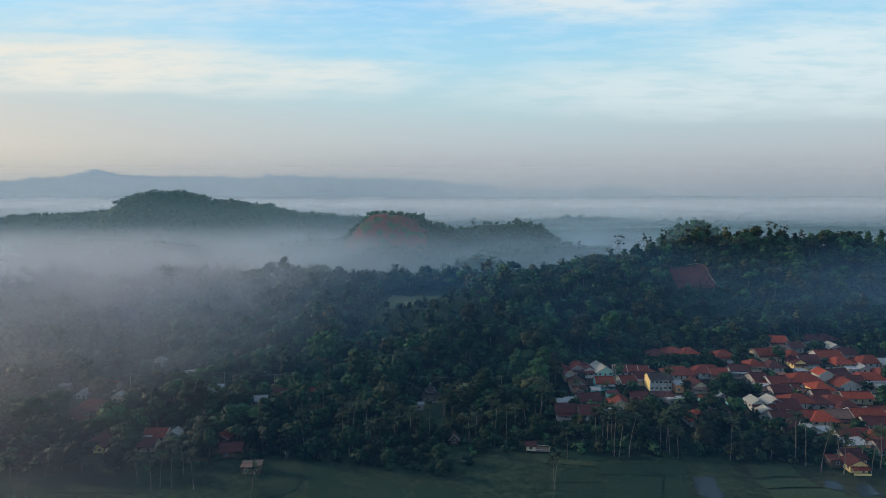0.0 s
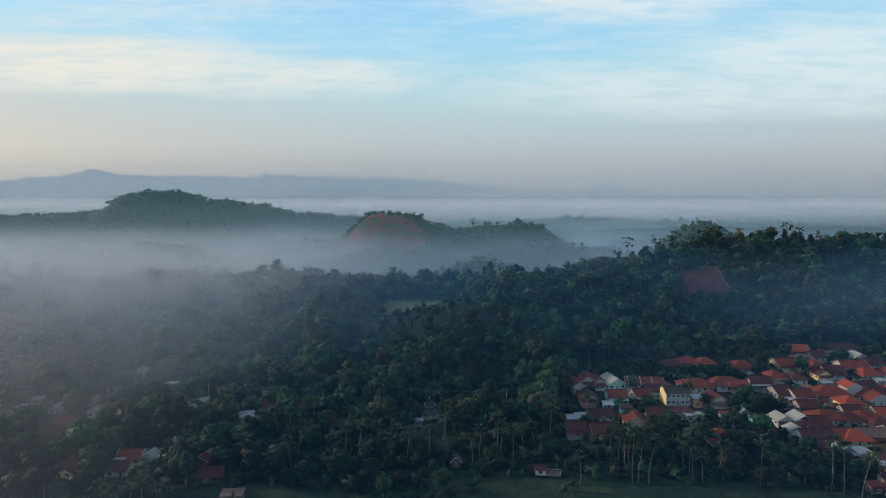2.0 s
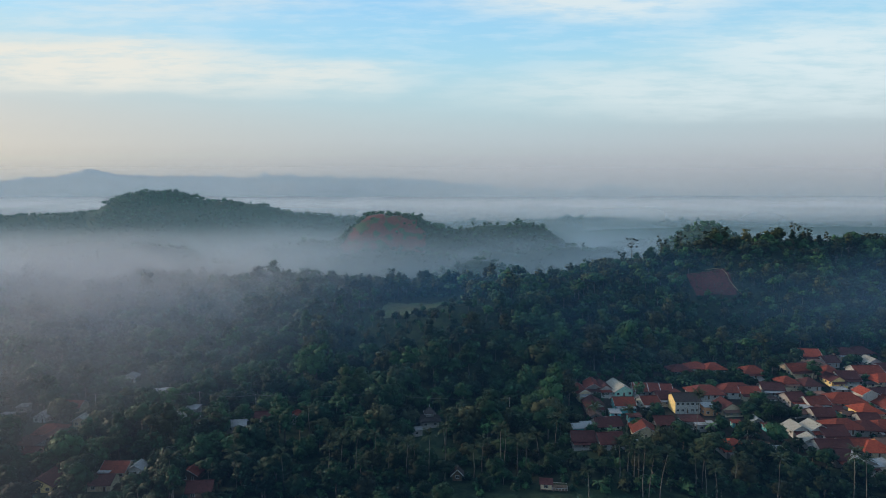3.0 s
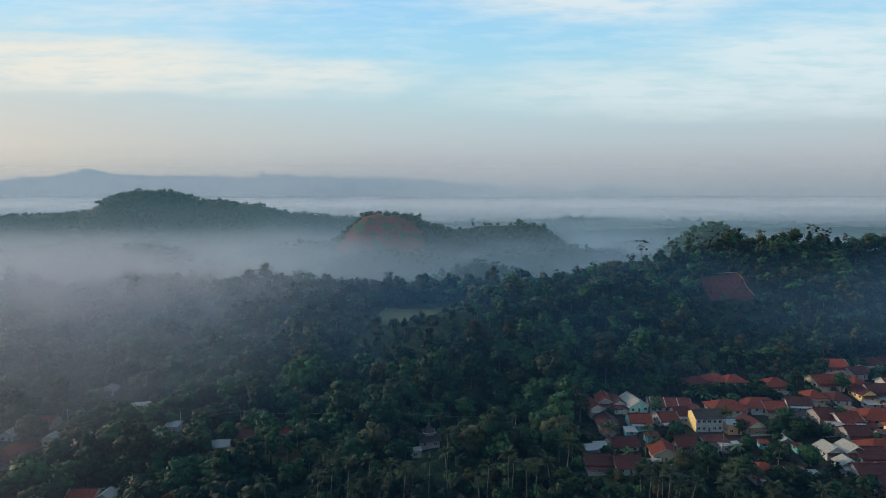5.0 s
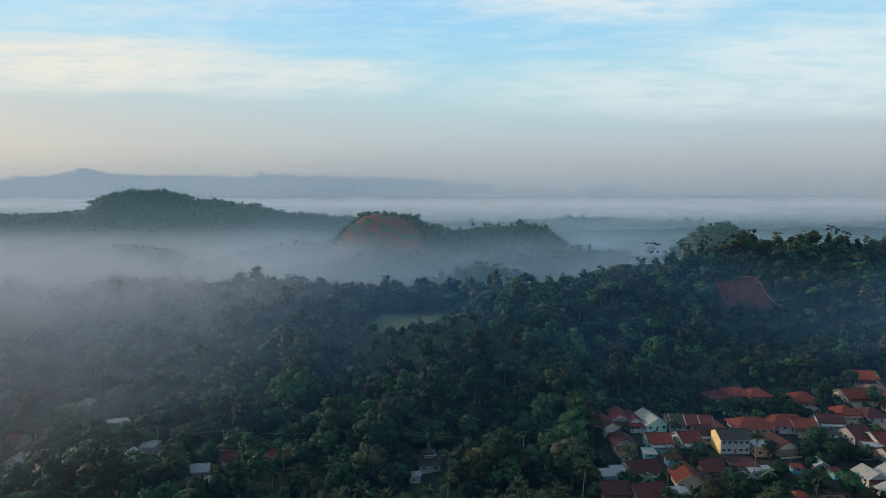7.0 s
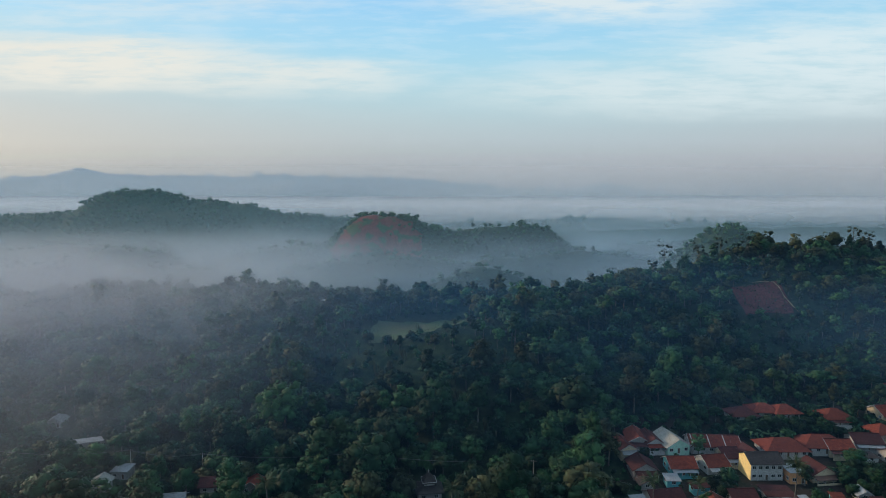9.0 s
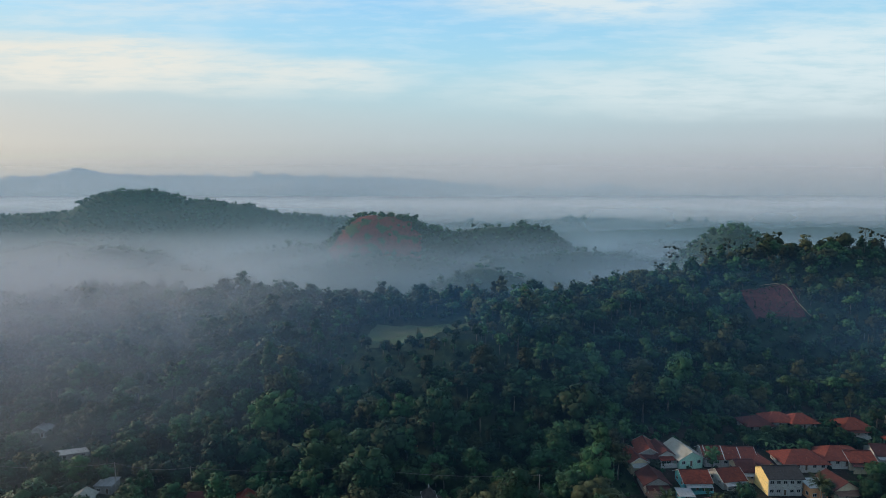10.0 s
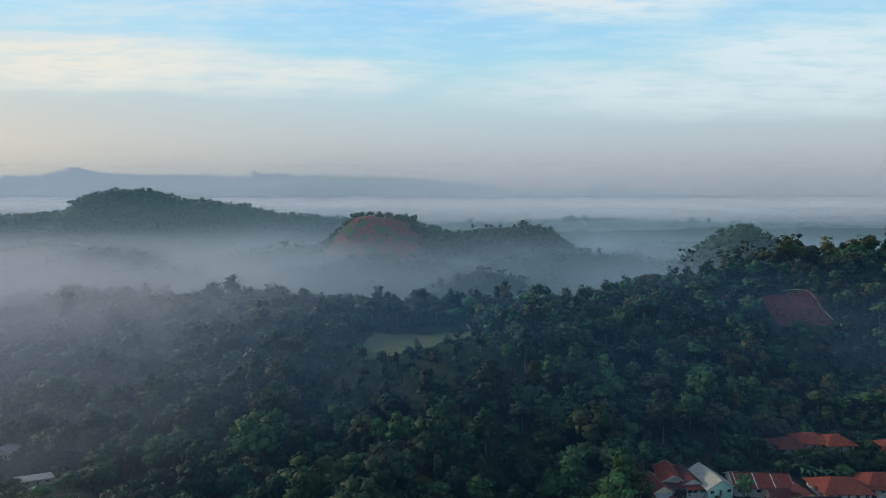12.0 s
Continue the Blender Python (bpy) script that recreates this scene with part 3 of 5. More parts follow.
def tree_arrays(seed, style, detail):
    """Trunk and crown of a tree 1 m high per unit of its style's height. Returns two pairs of arrays."""
    r = np.random.default_rng(seed)
    h, rad, lobes, tall_, squash, leaf = {"round": (8.8, 4.6, 11, 1.05, 0.85, 0.95), "tall": (12.0, 3.6, 12, 1.85, 0.95, 0.9), "umbrella": (9.5, 5.4, 12, 0.45, 0.55, 0.9),
                                          "bush": (4.4, 3.0, 7, 0.8, 0.9, 0.75), "spire": (13, 2.6, 11, 2.6, 1.0, 0.8), "ragged": (10.5, 4.4, 14, 1.25, 0.75, 0.75)}[style]
    # lobes spread evenly over a dome, small ones filling in below
    i = np.arange(lobes)
    up = 1 - 1.75 * (i + 0.5) / lobes
    ang = i * 2.4 + r.uniform(-0.4, 0.4, lobes)
    ring = np.sqrt(np.maximum(1 - up ** 2, 0.02)) * (1 - 0.45 * np.maximum(up, 0) if style == "spire" else 1.0)
    reach = rad * r.uniform(0.46, 0.66, lobes) * (1.12 if style in ("ragged", "umbrella") else 1.0)
    radii = rad * r.uniform(0.26, 0.48, lobes) * (0.78 if style in ("ragged", "umbrella") else 1.0)
    top = h - rad * 0.55 * tall_ - 0.4 * rad * squash
    centres = np.stack([np.cos(ang) * ring * reach, np.sin(ang) * ring * reach, top + up * reach * tall_], 1)
    centres = np.concatenate([centres, [(0, 0, top)]])
    radii = np.append(radii, rad * 0.62)
    crown = crown_arrays(r, centres, radii, detail, leaf * (0.34 if detail > 2000 else 0.37 if detail > 600 else 0.60 if detail > 100 else 1.0 if detail > 60 else 1.3), squash)
    lean = r.uniform(-0.5, 0.5, 2)
    trunk = tube([(0, 0, -1.5), (lean[0] * 0.4, lean[1] * 0.4, h * 0.35), (lean[0] * 0.8, lean[1] * 0.8, h * 0.6)], (0.30, 0.22, 0.08), 6 if detail > 60 else 3)
    limbs = []
    if detail > 900:
        for c in centres[1:5]:
            limbs.append(tube([(lean[0] * 0.4, lean[1] * 0.4, h * 0.33), (c[0] * 0.5, c[1] * 0.5, (c[2] + h * 0.33) * 0.52), tuple(c)], (0.16, 0.11, 0.04), 4))
    return join(trunk, *limbs), crown


STYLES = ("round", "round", "ragged", "tall", "umbrella", "round", "ragged", "bush", "spire", "bush")
PROTO = [tree_arrays(100 + i, s, 2100) for i, s in enumerate(STYLES)]
WOOD_NEAR = [tree_arrays(100 + i, s, 840) for i, s in enumerate(STYLES)]
MID = [tree_arrays(100 + i, s, 230) for i, s in enumerate(STYLES)]
FAR = [tree_arrays(200 + i, s, 34) for i, s in enumerate(("round", "ragged", "tall", "round"))]
SHRUB = [tree_arrays(240 + i, "bush", 52) for i in range(3)]
TINY = [tree_arrays(260 + i, "round", 40) for i in range(3)]
FAR = [(t, (c[0] * (1.55, 1.55, 1.0), c[1], c[2])) for t, c in FAR]


def woods(label, spots, protos, tint):
    """Joins many trees into one wood. spots: x, y, z, turn, scale, which."""
    vs, fs, ix, ns, tone, at = [], [], [], [], [], 0
    for x, y, z, turn, scale, which in spots:
        (tv, tf), (cv, cf, cn) = protos[int(which)]
        c, s = math.cos(turn) * scale, math.sin(turn) * scale
        wide, high_ = 0.9 + 0.35 * ((x * 7.3) % 1), 0.8 + 0.4 * ((y * 5.1) % 1)
        m = np.array(((c * wide, -s, 0), (s * wide, c, 0), (0, 0, scale * high_)))
        for v, f, nv, i in ((tv, tf, tv * (1, 1, 0) + (0.01, 0, 0), 1), (cv, cf, cn, 0)):
            vs.append(v @ m.T + (x, y, z))
            fs.append(f + at)
            ns.append(unit(nv @ m.T))
            ix.append(np.full(len(f), i))
            tone.append(np.full(len(v), (x * 3.71 + y * 5.93) % 1))
            at += len(v)
    ob = new("woodland", mesh_np("woodland", np.concatenate(vs), np.concatenate(fs), [LEAF[tint], BARK], np.concatenate(ix), normals=np.concatenate(ns), tone=np.concatenate(tone)))
    return tagged(ob, label, "trees", kind="stuff")


# where the woods leave room
def open_ground(x, y):
    paddies = y < np.interp(x, (-200, -100, -60, 0, 25, 60, 130, 180), (212, 222, 232, 216, 236, 236, 226, 224))
    meadow = bump2(x, y, -14, 440, 33, 27, 4) > 0.33
    tilled = ((x - 185.5) / 17) ** 2 + ((y - 439.5) / 15) ** 2 < 1
    return paddies | meadow | tilled


HOUSE_SPOTS = []


def scatter(spacing, x0, x1, y0, y1, jitter, seed):
    r = np.random.default_rng(seed)
    ax, ay = np.meshgrid(np.arange(x0, x1, spacing), np.arange(y0, y1, spacing))
    ax = ax + (np.arange(ax.shape[0]) % 2)[:, None] * spacing / 2
    px = ax.ravel() + r.uniform(-jitter, jitter, ax.size) * spacing
    py = ay.ravel() + r.uniform(-jitter, jitter, ax.size) * spacing
    return px, py, r


# ---------- houses ----------
def roof_gable(length, span, h, rise, over, thick):
    """Two tiled slopes, ridge along x."""
    bm = bmesh.new()
    lx, sy = length / 2 + over * 0.7, span / 2 + over
    drop = rise * over / (span / 2)
    for s in (-1, 1):
        top = [(-lx, 0, h + rise), (lx, 0, h + rise), (lx, s * sy, h - drop), (-lx, s * sy, h - drop)]
        a = [bm.verts.new((x, y, z + thick)) for x, y, z in top]
        b = [bm.verts.new(p) for p in top]
        order = (0, 1, 2, 3) if s < 0 else (3, 2, 1, 0)
        bm.faces.new([a[i] for i in reversed(order)])
        bm.faces.new([b[i] for i in order])
        for i in range(4):
            j = (i + 1) % 4
            bm.faces.new((a[i], a[j], b[j], b[i]) if s > 0 else (a[j], a[i], b[i], b[j]))
    bmesh.ops.recalc_face_normals(bm, faces=bm.faces)
    return bm


def roof_hip(length, span, h, rise, over, thick):
    bm = bmesh.new()
    lx, sy = length / 2 + over, span / 2 + over
    r = max(lx - sy * 0.95, 0.3)
    drop = rise * over / (span / 2)
    base = [bm.verts.new(p) for p in ((-lx, -sy, h - drop), (lx, -sy, h - drop), (lx, sy, h - drop), (-lx, sy, h - drop))]
    eave = [bm.verts.new((v.co.x, v.co.y, v.co.z + thick)) for v in base]
    a, b = bm.verts.new((-r, 0, h + rise + thick)), bm.verts.new((r, 0, h + rise + thick))
    bm.faces.new(base[::-1])
    for i in range(4):
        bm.faces.new((base[i], base[(i + 1) % 4], eave[(i + 1) % 4], eave[i]))
    bm.faces.new((eave[0], eave[1], b, a))
    bm.faces.new((eave[1], eave[2], b))
    bm.faces.new((eave[2], eave[3], a, b))
    bm.faces.new((eave[3], eave[0], a))
    return bm


def body(length, span, h, rise, gable):
    bm = bmesh.new()
    x, y = length / 2, span / 2
    v = [bm.verts.new(p) for p in ((-x, -y, -2.0), (x, -y, -2.0), (x, y, -2.0), (-x, y, -2.0), (-x, -y, h), (x, -y, h), (x, y, h), (-x, y, h))]
    for q in ((3, 2, 1, 0), (0, 1, 5, 4), (2, 3, 7, 6)):
        bm.faces.new([v[i] for i in q])
    if gable:
        a, b = bm.verts.new((-x, 0, h + rise)), bm.verts.new((x, 0, h + rise))
        bm.faces.new((v[3], v[0], v[4], a, v[7]))
        bm.faces.new((v[1], v[2], v[6], b, v[5]))
        bm.faces.new((v[4], v[5], b, a))
        bm.faces.new((v[6], v[7], a, b))
    else:
        bm.faces.new((v[3], v[0], v[4], v[7]))
        bm.faces.new((v[1], v[2], v[6], v[5]))
        bm.faces.new((v[4], v[5], v[6], v[7]))
    return bm


WINDOW_MESH = {}


def opening(kind, w, h):
    """Shared frame and leaf of a window or door, standing proud of a wall that faces -y."""
    if (kind, w, h) not in WINDOW_MESH:
        t = 0.12
        fr = boxes((-w / 2, -0.09, 0, -w / 2 + t, 0.02, h), (w / 2 - t, -0.09, 0, w / 2, 0.02, h), (-w / 2 + t, -0.09, h - t, w / 2 - t, 0.02, h), (-w / 2 + t, -0.11, -0.04, w / 2 - t, 0.02, t))
        if kind == "window":
            box(fr, -0.05, -0.07, t, 0.05, 0.02, h - t)
        me = bpy.data.meshes.new("frame")
        fr.to_mesh(me)
        fr.free()
        me.materials.append(TRIM)
        pn = boxes((-w / 2 + t, -0.05, t, w / 2 - t, 0.03, h - t))
        mp = bpy.data.meshes.new("pane")
        pn.to_mesh(mp)
        pn.free()
        mp.materials.append(GLASS if kind == "window" else WOOD)
        WINDOW_MESH[kind, w, h] = me, mp
    return WINDOW_MESH[kind, w, h]


def fit_opening(thing, kind, w, h, m):
    frame_mesh, leaf_mesh = opening(kind, w, h)
    o = part(kind, frame_mesh, None, thing)
    o.matrix_basis = m
    part("pane" if kind == "window" else "door_leaf", leaf_mesh, None, o)


ROOF_WORDS = {"red": "terracotta tiled roof", "dark": "dark weathered tiled roof", "bright": "bright new red tiled roof", "brown": "brown tiled roof", "black": "blackened tiled roof", "tin": "pale metal sheet roof", "cream": "cream metal sheet roof"}
WALL_WORDS = {"white": "white plastered", "cream": "cream plastered", "yellow": "yellow painted", "orange": "orange painted", "grey": "bare cement", "green": "mint green", "teal": "turquoise painted", "board": "brown boarded"}


def house(x, y, w, d, form="hip", roof="red", wall="white", rot=0.0, h=3.1, pitch=0.55, rows=1, group="village houses", porch="", bay=3.0):
    """A village house on the ground at x, y; w across, d deep. form: x (ridge across), y (gable to the front), hip, or flat."""
    z = ground_z(x, y) + 0.1
    HOUSE_SPOTS.append((x, y, 0.42 * (w + d) * 0.62))
    words = {"x": "long gabled", "y": "gable-fronted", "hip": "hip-roofed", "flat": "low flat-roofed"}[form]
    t = empty("house", pose(x, y, z, 0, 0, rot + (90 if form == "y" else 0)), f"{words} {WALL_WORDS[wall]} village house with {ROOF_WORDS[roof]}", "house", group)
    length, span = (d, w) if form == "y" else (w, d)
    rise = span / 2 * pitch if form != "flat" else 0.35
    part("wall", body(length, span, h, rise, form in "xy"), WALL[wall], t)
    if form == "flat":
        bm = boxes((-length / 2 - 0.4, -span / 2 - 0.4, h, length / 2 + 0.4, span / 2 + 0.4, h + 0.16))
        for v in bm.verts:
            v.co.z += 0.25 * (v.co.y / span)
        part("roof", bm, ROOF[roof], t)
    elif form == "hip":
        part("roof", roof_hip(length, span, h, rise, 1.1, 0.14), ROOF[roof], t)
    else:
        part("roof", roof_gable(length, span, h, rise, 0.9, 0.14), ROOF[roof], t)
        part("ridge_cap", boxes((-length / 2 - 0.5, -0.2, h + rise + 0.06, length / 2 + 0.5, 0.2, h + rise + 0.24)), ROOF["dark" if roof in ("red", "bright") else roof], t)
        if form == "x" and length >= 17 and roof in ("red", "bright"):
            for f_ in (-0.47, -0.12, 0.2):
                bm = bmesh.new()
                sy, drop = span / 2 + 0.9, rise * 0.9 / (span / 2)
                a = [bm.verts.new((f_ * length + e, yy, zz)) for e in (-0.16, 0.16) for yy, zz in ((0, h + rise + 0.1), (0, h + rise + 0.26), (-sy, h - drop + 0.24), (-sy, h - drop + 0.1))]
                for q in ((0, 1, 2, 3), (7, 6, 5, 4), (0, 4, 5, 1), (1, 5, 6, 2), (2, 6, 7, 3), (3, 7, 4, 0)):
                    bm.faces.new([a[i] for i in q])
                bmesh.ops.recalc_face_normals(bm, faces=bm.faces)
                part("mortar_strip", bm, TRIM, t, "pale mortar strip")
        if roof in ("red", "cream", "bright"):
            for s in (-1, 1):
                bm = bmesh.new()
                for q in (-1, 1):
                    sy, drop = span / 2 + 0.9, rise * 0.9 / (span / 2)
                    xe = s * (length / 2 + 0.66)
                    a = [bm.verts.new((xe + e, yy, zz)) for e in (-0.05, 0.05) for yy, zz in ((0, h + rise - 0.05), (0, h + rise + 0.2), (q * sy, h - drop + 0.2), (q * sy, h - drop - 0.05))]
                    for f in ((0, 1, 2, 3), (7, 6, 5, 4), (0, 4, 5, 1), (1, 5, 6, 2), (2, 6, 7, 3), (3, 7, 4, 0)):
                        bm.faces.new([a[i] for i in f])
                bmesh.ops.recalc_face_normals(bm, faces=bm.faces)
                part("bargeboard", bm, TRIM, t)
    # openings on the sides toward the fields and the lane
    sides = ((0, length, span), (-90, span, length))
    if form == "y":
        sides = ((-90, span, length), (180, length, span))
    for k, (turn, run, depth) in enumerate(sides):
        n = max(1, int(run / bay))
        for row in range(rows):
            for i in range(n):
                at = (i + 0.5) / n * run - run / 2
                m = pose(0, 0, 0, 0, 0, turn) @ pose(at, -depth / 2, row * 3.0)
                if k == 0 and row == 0 and i == n // 2 and n > 1:
                    fit_opening(t, "door", 1.0, 2.1, m @ pose(0, 0, 0.05))
                else:
                    fit_opening(t, "window", 1.4, 1.2, m @ pose(0, 0, 1.0))
    if porch:
        run, depth, turn = (length, span, 0) if form != "y" else (span, length, -90)
        m = pose(0, 0, 0, 0, 0, turn)
        bm = boxes((-run / 2, -depth / 2 - 2.4, h - 0.62, run / 2, -depth / 2 + 0.05, h - 0.54))
        for v in bm.verts:
            v.co.z += 0.25 * (v.co.y + depth / 2)
        part("awning", bm, ROOF[porch], t, "lean-to veranda roof").matrix_basis = m
        for i in range(4):
            at = -run / 2 + 0.15 + i * (run - 0.3) / 3
            part("post", boxes((at - 0.08, -depth / 2 - 2.3, -1, at + 0.08, -depth / 2 - 2.14, h - 1.18)), TRIM, t).matrix_basis = m
        part("porch_wall", boxes((-run / 2, -depth / 2 - 2.32, -1, run / 2, -depth / 2 - 2.2, 0.75)), WALL[wall], t).matrix_basis = m
    return t

house(68.1, 322.2, 6.0, 11.0, "y", "red", "cream", 6, porch="tin")
house(75.0, 327.8, 7.0, 11.0, "y", "red", "grey", -6, porch="dark")
house(79.8, 325.8, 6.0, 10.0, "y", "dark", "white", 3, porch="red")
house(87.3, 324.3, 9.0, 12.0, "y", "cream", "green", 9)
house(103.1, 323.3, 18.0, 9.0, "x", "red", "white", -6)
house(70.9, 309.1, 8.0, 9.0, "y", "dark", "grey", 0, porch="dark")
house(84.8, 309.1, 9.0, 8.0, "x", "red", "teal", 0, porch="tin")
house(96.9, 309.6, 8.0, 8.0, "x", "red", "white", 9, porch="tin")
house(105.2, 315.2, 6.0, 8.0, "x", "dark", "cream", 0, porch="tin")
house(113.2, 317.2, 5.0, 9.0, "y", "dark", "yellow", 9, h=3.7, porch="tin")
house(128.6, 320.7, 15.0, 10.0, "hip", "red", "white", 0)
house(144.9, 322.8, 16.0, 10.0, "hip", "red", "white", -3)
house(131.0, 303.1, 9.0, 9.0, "y", "dark", "cream", 6, porch="brown")
house(71.5, 288.9, 11.0, 8.0, "x", "dark", "white", 9)
house(62.6, 286.4, 4.5, 5.0, "flat", "tin", "white", 9)
house(84.4, 278.9, 9.0, 10.0, "y", "red", "cream", -6)
house(57.3, 282.9, 4.5, 5.0, "flat", "tin", "teal", 9)
house(67.5, 270.3, 10.0, 9.0, "x", "dark", "white", 6)
house(76.4, 269.3, 8.0, 4.0, "flat", "tin", "grey", 0)
house(57.1, 272.8, 9.0, 8.0, "x", "dark", "grey", -3, porch="dark")
house(114.7, 264.2, 10.0, 9.0, "hip", "bright", "white", 9, porch="tin")
house(125.3, 345.2, 10.0, 8.0, "hip", "dark", "white", 3)
house(135.8, 348.2, 10.0, 8.0, "hip", "red", "white", -6)
house(144.2, 346.7, 10.0, 8.0, "hip", "red", "grey", 3)
house(111.8, 282.4, 8.0, 3.0, "flat", "tin", "grey", 6)
house(102.9, 277.9, 4.0, 5.0, "flat", "tin", "grey", 0)
house(94.9, 285.0, 8.0, 8.0, "x", "dark", "grey", 3)
house(108.0, 287.0, 9.0, 7.0, "flat", "dark", "grey", -3)
house(162.8, 342.2, 11.0, 9.0, "hip", "red", "white", 0, porch="dark")
house(149.9, 320.7, 9.0, 8.0, "x", "red", "cream", -3, porch="dark")
house(163.0, 324.3, 10.0, 8.0, "x", "dark", "white", -6, porch="tin")
house(174.4, 330.5, 8.0, 8.0, "hip", "red", "cream", 3, porch="brown")
house(167.6, 313.1, 8.0, 9.0, "x", "dark", "grey", 6, porch="red")
house(205.2, 363.5, 10.0, 10.0, "x", "bright", "cream", -6, h=3.9, porch="dark")
house(188.5, 345.2, 13.0, 9.0, "x", "red", "cream", 6, porch="dark")
house(200.8, 349.3, 12.0, 10.0, "hip", "brown", "cream", 0)
house(202.8, 342.2, 8.0, 9.0, "hip", "red", "grey", 6, porch="red")
house(211.8, 355.8, 8.0, 8.0, "x", "dark", "grey", 6)
house(184.4, 328.4, 8.0, 9.0, "hip", "dark", "white", 0)
house(175.2, 308.6, 10.0, 8.0, "x", "red", "white", 6, porch="tin")
house(199.7, 333.0, 7.0, 9.0, "y", "dark", "yellow", 3, porch="dark")
house(191.1, 311.1, 16.0, 11.0, "hip", "red", "white", -6)
house(208.0, 336.0, 10.0, 9.0, "x", "dark", "white", 0, porch="dark")
house(228.0, 367.5, 12.0, 9.0, "hip", "dark", "cream", 0, porch="tin")
house(238.3, 369.0, 12.0, 9.0, "hip", "dark", "white", 0)
house(234.5, 354.8, 8.0, 8.0, "y", "cream", "white", 0)
house(222.9, 342.6, 14.0, 9.0, "x", "red", "white", 0, porch="brown")
house(225.5, 334.0, 12.0, 9.0, "hip", "bright", "cream", 9)
house(235.9, 345.7, 10.0, 9.0, "x", "dark", "white", 9)
house(243.0, 336.0, 14.0, 10.0, "hip", "red", "white", 3)
house(233.8, 327.3, 5.0, 6.0, "y", "tin", "white", -6)
house(226.5, 325.8, 5.0, 5.0, "flat", "tin", "white", 0)
house(203.2, 313.9, 7.0, 7.0, "y", "bright", "white", 0, h=5.7)
house(189.7, 294.7, 9.0, 9.0, "hip", "bright", "yellow", 0, h=4.7, porch="brown")
house(209.4, 305.5, 11.0, 11.0, "y", "red", "white", -3)
house(227.9, 315.1, 15.0, 9.0, "hip", "bright", "white", 0, porch="tin")
house(241.1, 321.7, 8.0, 9.0, "hip", "red", "cream", 0, porch="dark")
house(202.4, 287.4, 14.0, 7.0, "x", "bright", "cream", 0)
house(169.6, 280.4, 13.0, 9.0, "hip", "red", "white", 3)
house(161.0, 274.9, 10.0, 9.0, "x", "dark", "white", 0, porch="dark")
house(178.9, 279.4, 10.0, 8.0, "hip", "dark", "grey", -6)
house(187.2, 280.4, 13.0, 9.0, "hip", "red", "white", 6, porch="tin")
house(148.7, 278.4, 6.5, 7.0, "y", "cream", "white", 3, porch="dark")
house(156.2, 277.4, 7.5, 7.0, "y", "cream", "white", 3, h=3.7, porch="red")
house(148.6, 268.3, 6.0, 5.0, "y", "cream", "white", -6, porch="tin")
house(154.0, 263.2, 13.0, 9.0, "x", "dark", "white", 0)
house(162.8, 263.7, 12.0, 9.0, "x", "red", "grey", 0)
house(169.6, 262.2, 11.0, 9.0, "hip", "bright", "cream", -3)
house(178.9, 264.3, 13.0, 8.0, "x", "brown", "orange", 0, porch="dark")
house(191.7, 264.7, 14.0, 10.0, "x", "red", "white", -3, porch="tin")
house(200.4, 266.8, 13.0, 10.0, "x", "red", "white", 6, porch="dark")
house(213.0, 318.7, 12.0, 9.0, "x", "dark", "grey", 9)
house(217.6, 311.1, 8.0, 8.0, "x", "dark", "white", -6, porch="dark")
house(185.9, 288.5, 8.0, 7.0, "x", "dark", "grey", -3, porch="brown")
house(168.8, 293.5, 9.0, 8.0, "x", "dark", "grey", 0, porch="dark")
house(189.2, 273.8, 10.0, 8.0, "hip", "dark", "grey", -3)
house(250.3, 333.4, 7.0, 8.0, "x", "tin", "white", 3, porch="brown")
house(157.6, 252.1, 8.0, 8.0, "y", "tin", "grey", 0, porch="dark")
house(163.2, 250.1, 9.0, 6.0, "flat", "tin", "white", 6)
house(173.0, 246.5, 15.0, 8.0, "x", "red", "cream", 9)
house(168.7, 238.5, 10.0, 7.0, "flat", "tin", "orange", 6, h=3.7)
house(182.7, 245.0, 12.0, 9.0, "hip", "red", "white", 0)
house(157.8, 221.8, 6.5, 6.0, "y", "dark", "yellow", -3, porch="red")
house(160.4, 228.4, 8.0, 8.0, "x", "dark", "cream", 3)
house(190.9, 257.7, 11.0, 8.0, "x", "dark", "white", -3)
house(152.5, 225.4, 5.0, 4.0, "flat", "dark", "board", 0)
house(152.8, 256.6, 9.0, 8.0, "x", "dark", "grey", 9, porch="red")
house(180.0, 236.4, 9.0, 8.0, "x", "dark", "grey", 0)
house(-178.2, 297.0, 11.0, 9.0, "hip", "red", "grey", 9, group="houses in the misty hamlet")
house(-193.0, 314.5, 6.0, 6.0, "y", "tin", "white", 0, group="houses in the misty hamlet")
house(-207.9, 310.2, 5.0, 6.0, "flat", "tin", "white", 3, group="houses in the misty hamlet")
house(-189.6, 334.3, 9.0, 8.0, "x", "red", "cream", -3, group="houses in the misty hamlet")
house(-171.4, 309.9, 6.0, 6.0, "y", "cream", "cream", 6, group="houses in the misty hamlet")
house(-210.6, 326.4, 5.0, 5.0, "flat", "tin", "grey", 9, group="houses in the misty hamlet")
house(-125.1, 307.3, 6.0, 7.0, "y", "cream", "white", 6, group="houses in the misty hamlet")
house(-92.2, 292.2, 8.0, 5.0, "x", "tin", "grey", 9, group="houses in the misty hamlet")
house(-123.2, 319.9, 6.0, 6.0, "flat", "tin", "grey", 0, group="houses in the misty hamlet")
house(-125.5, 255.9, 9.0, 8.0, "x", "red", "cream", 0, group="houses in the misty hamlet")
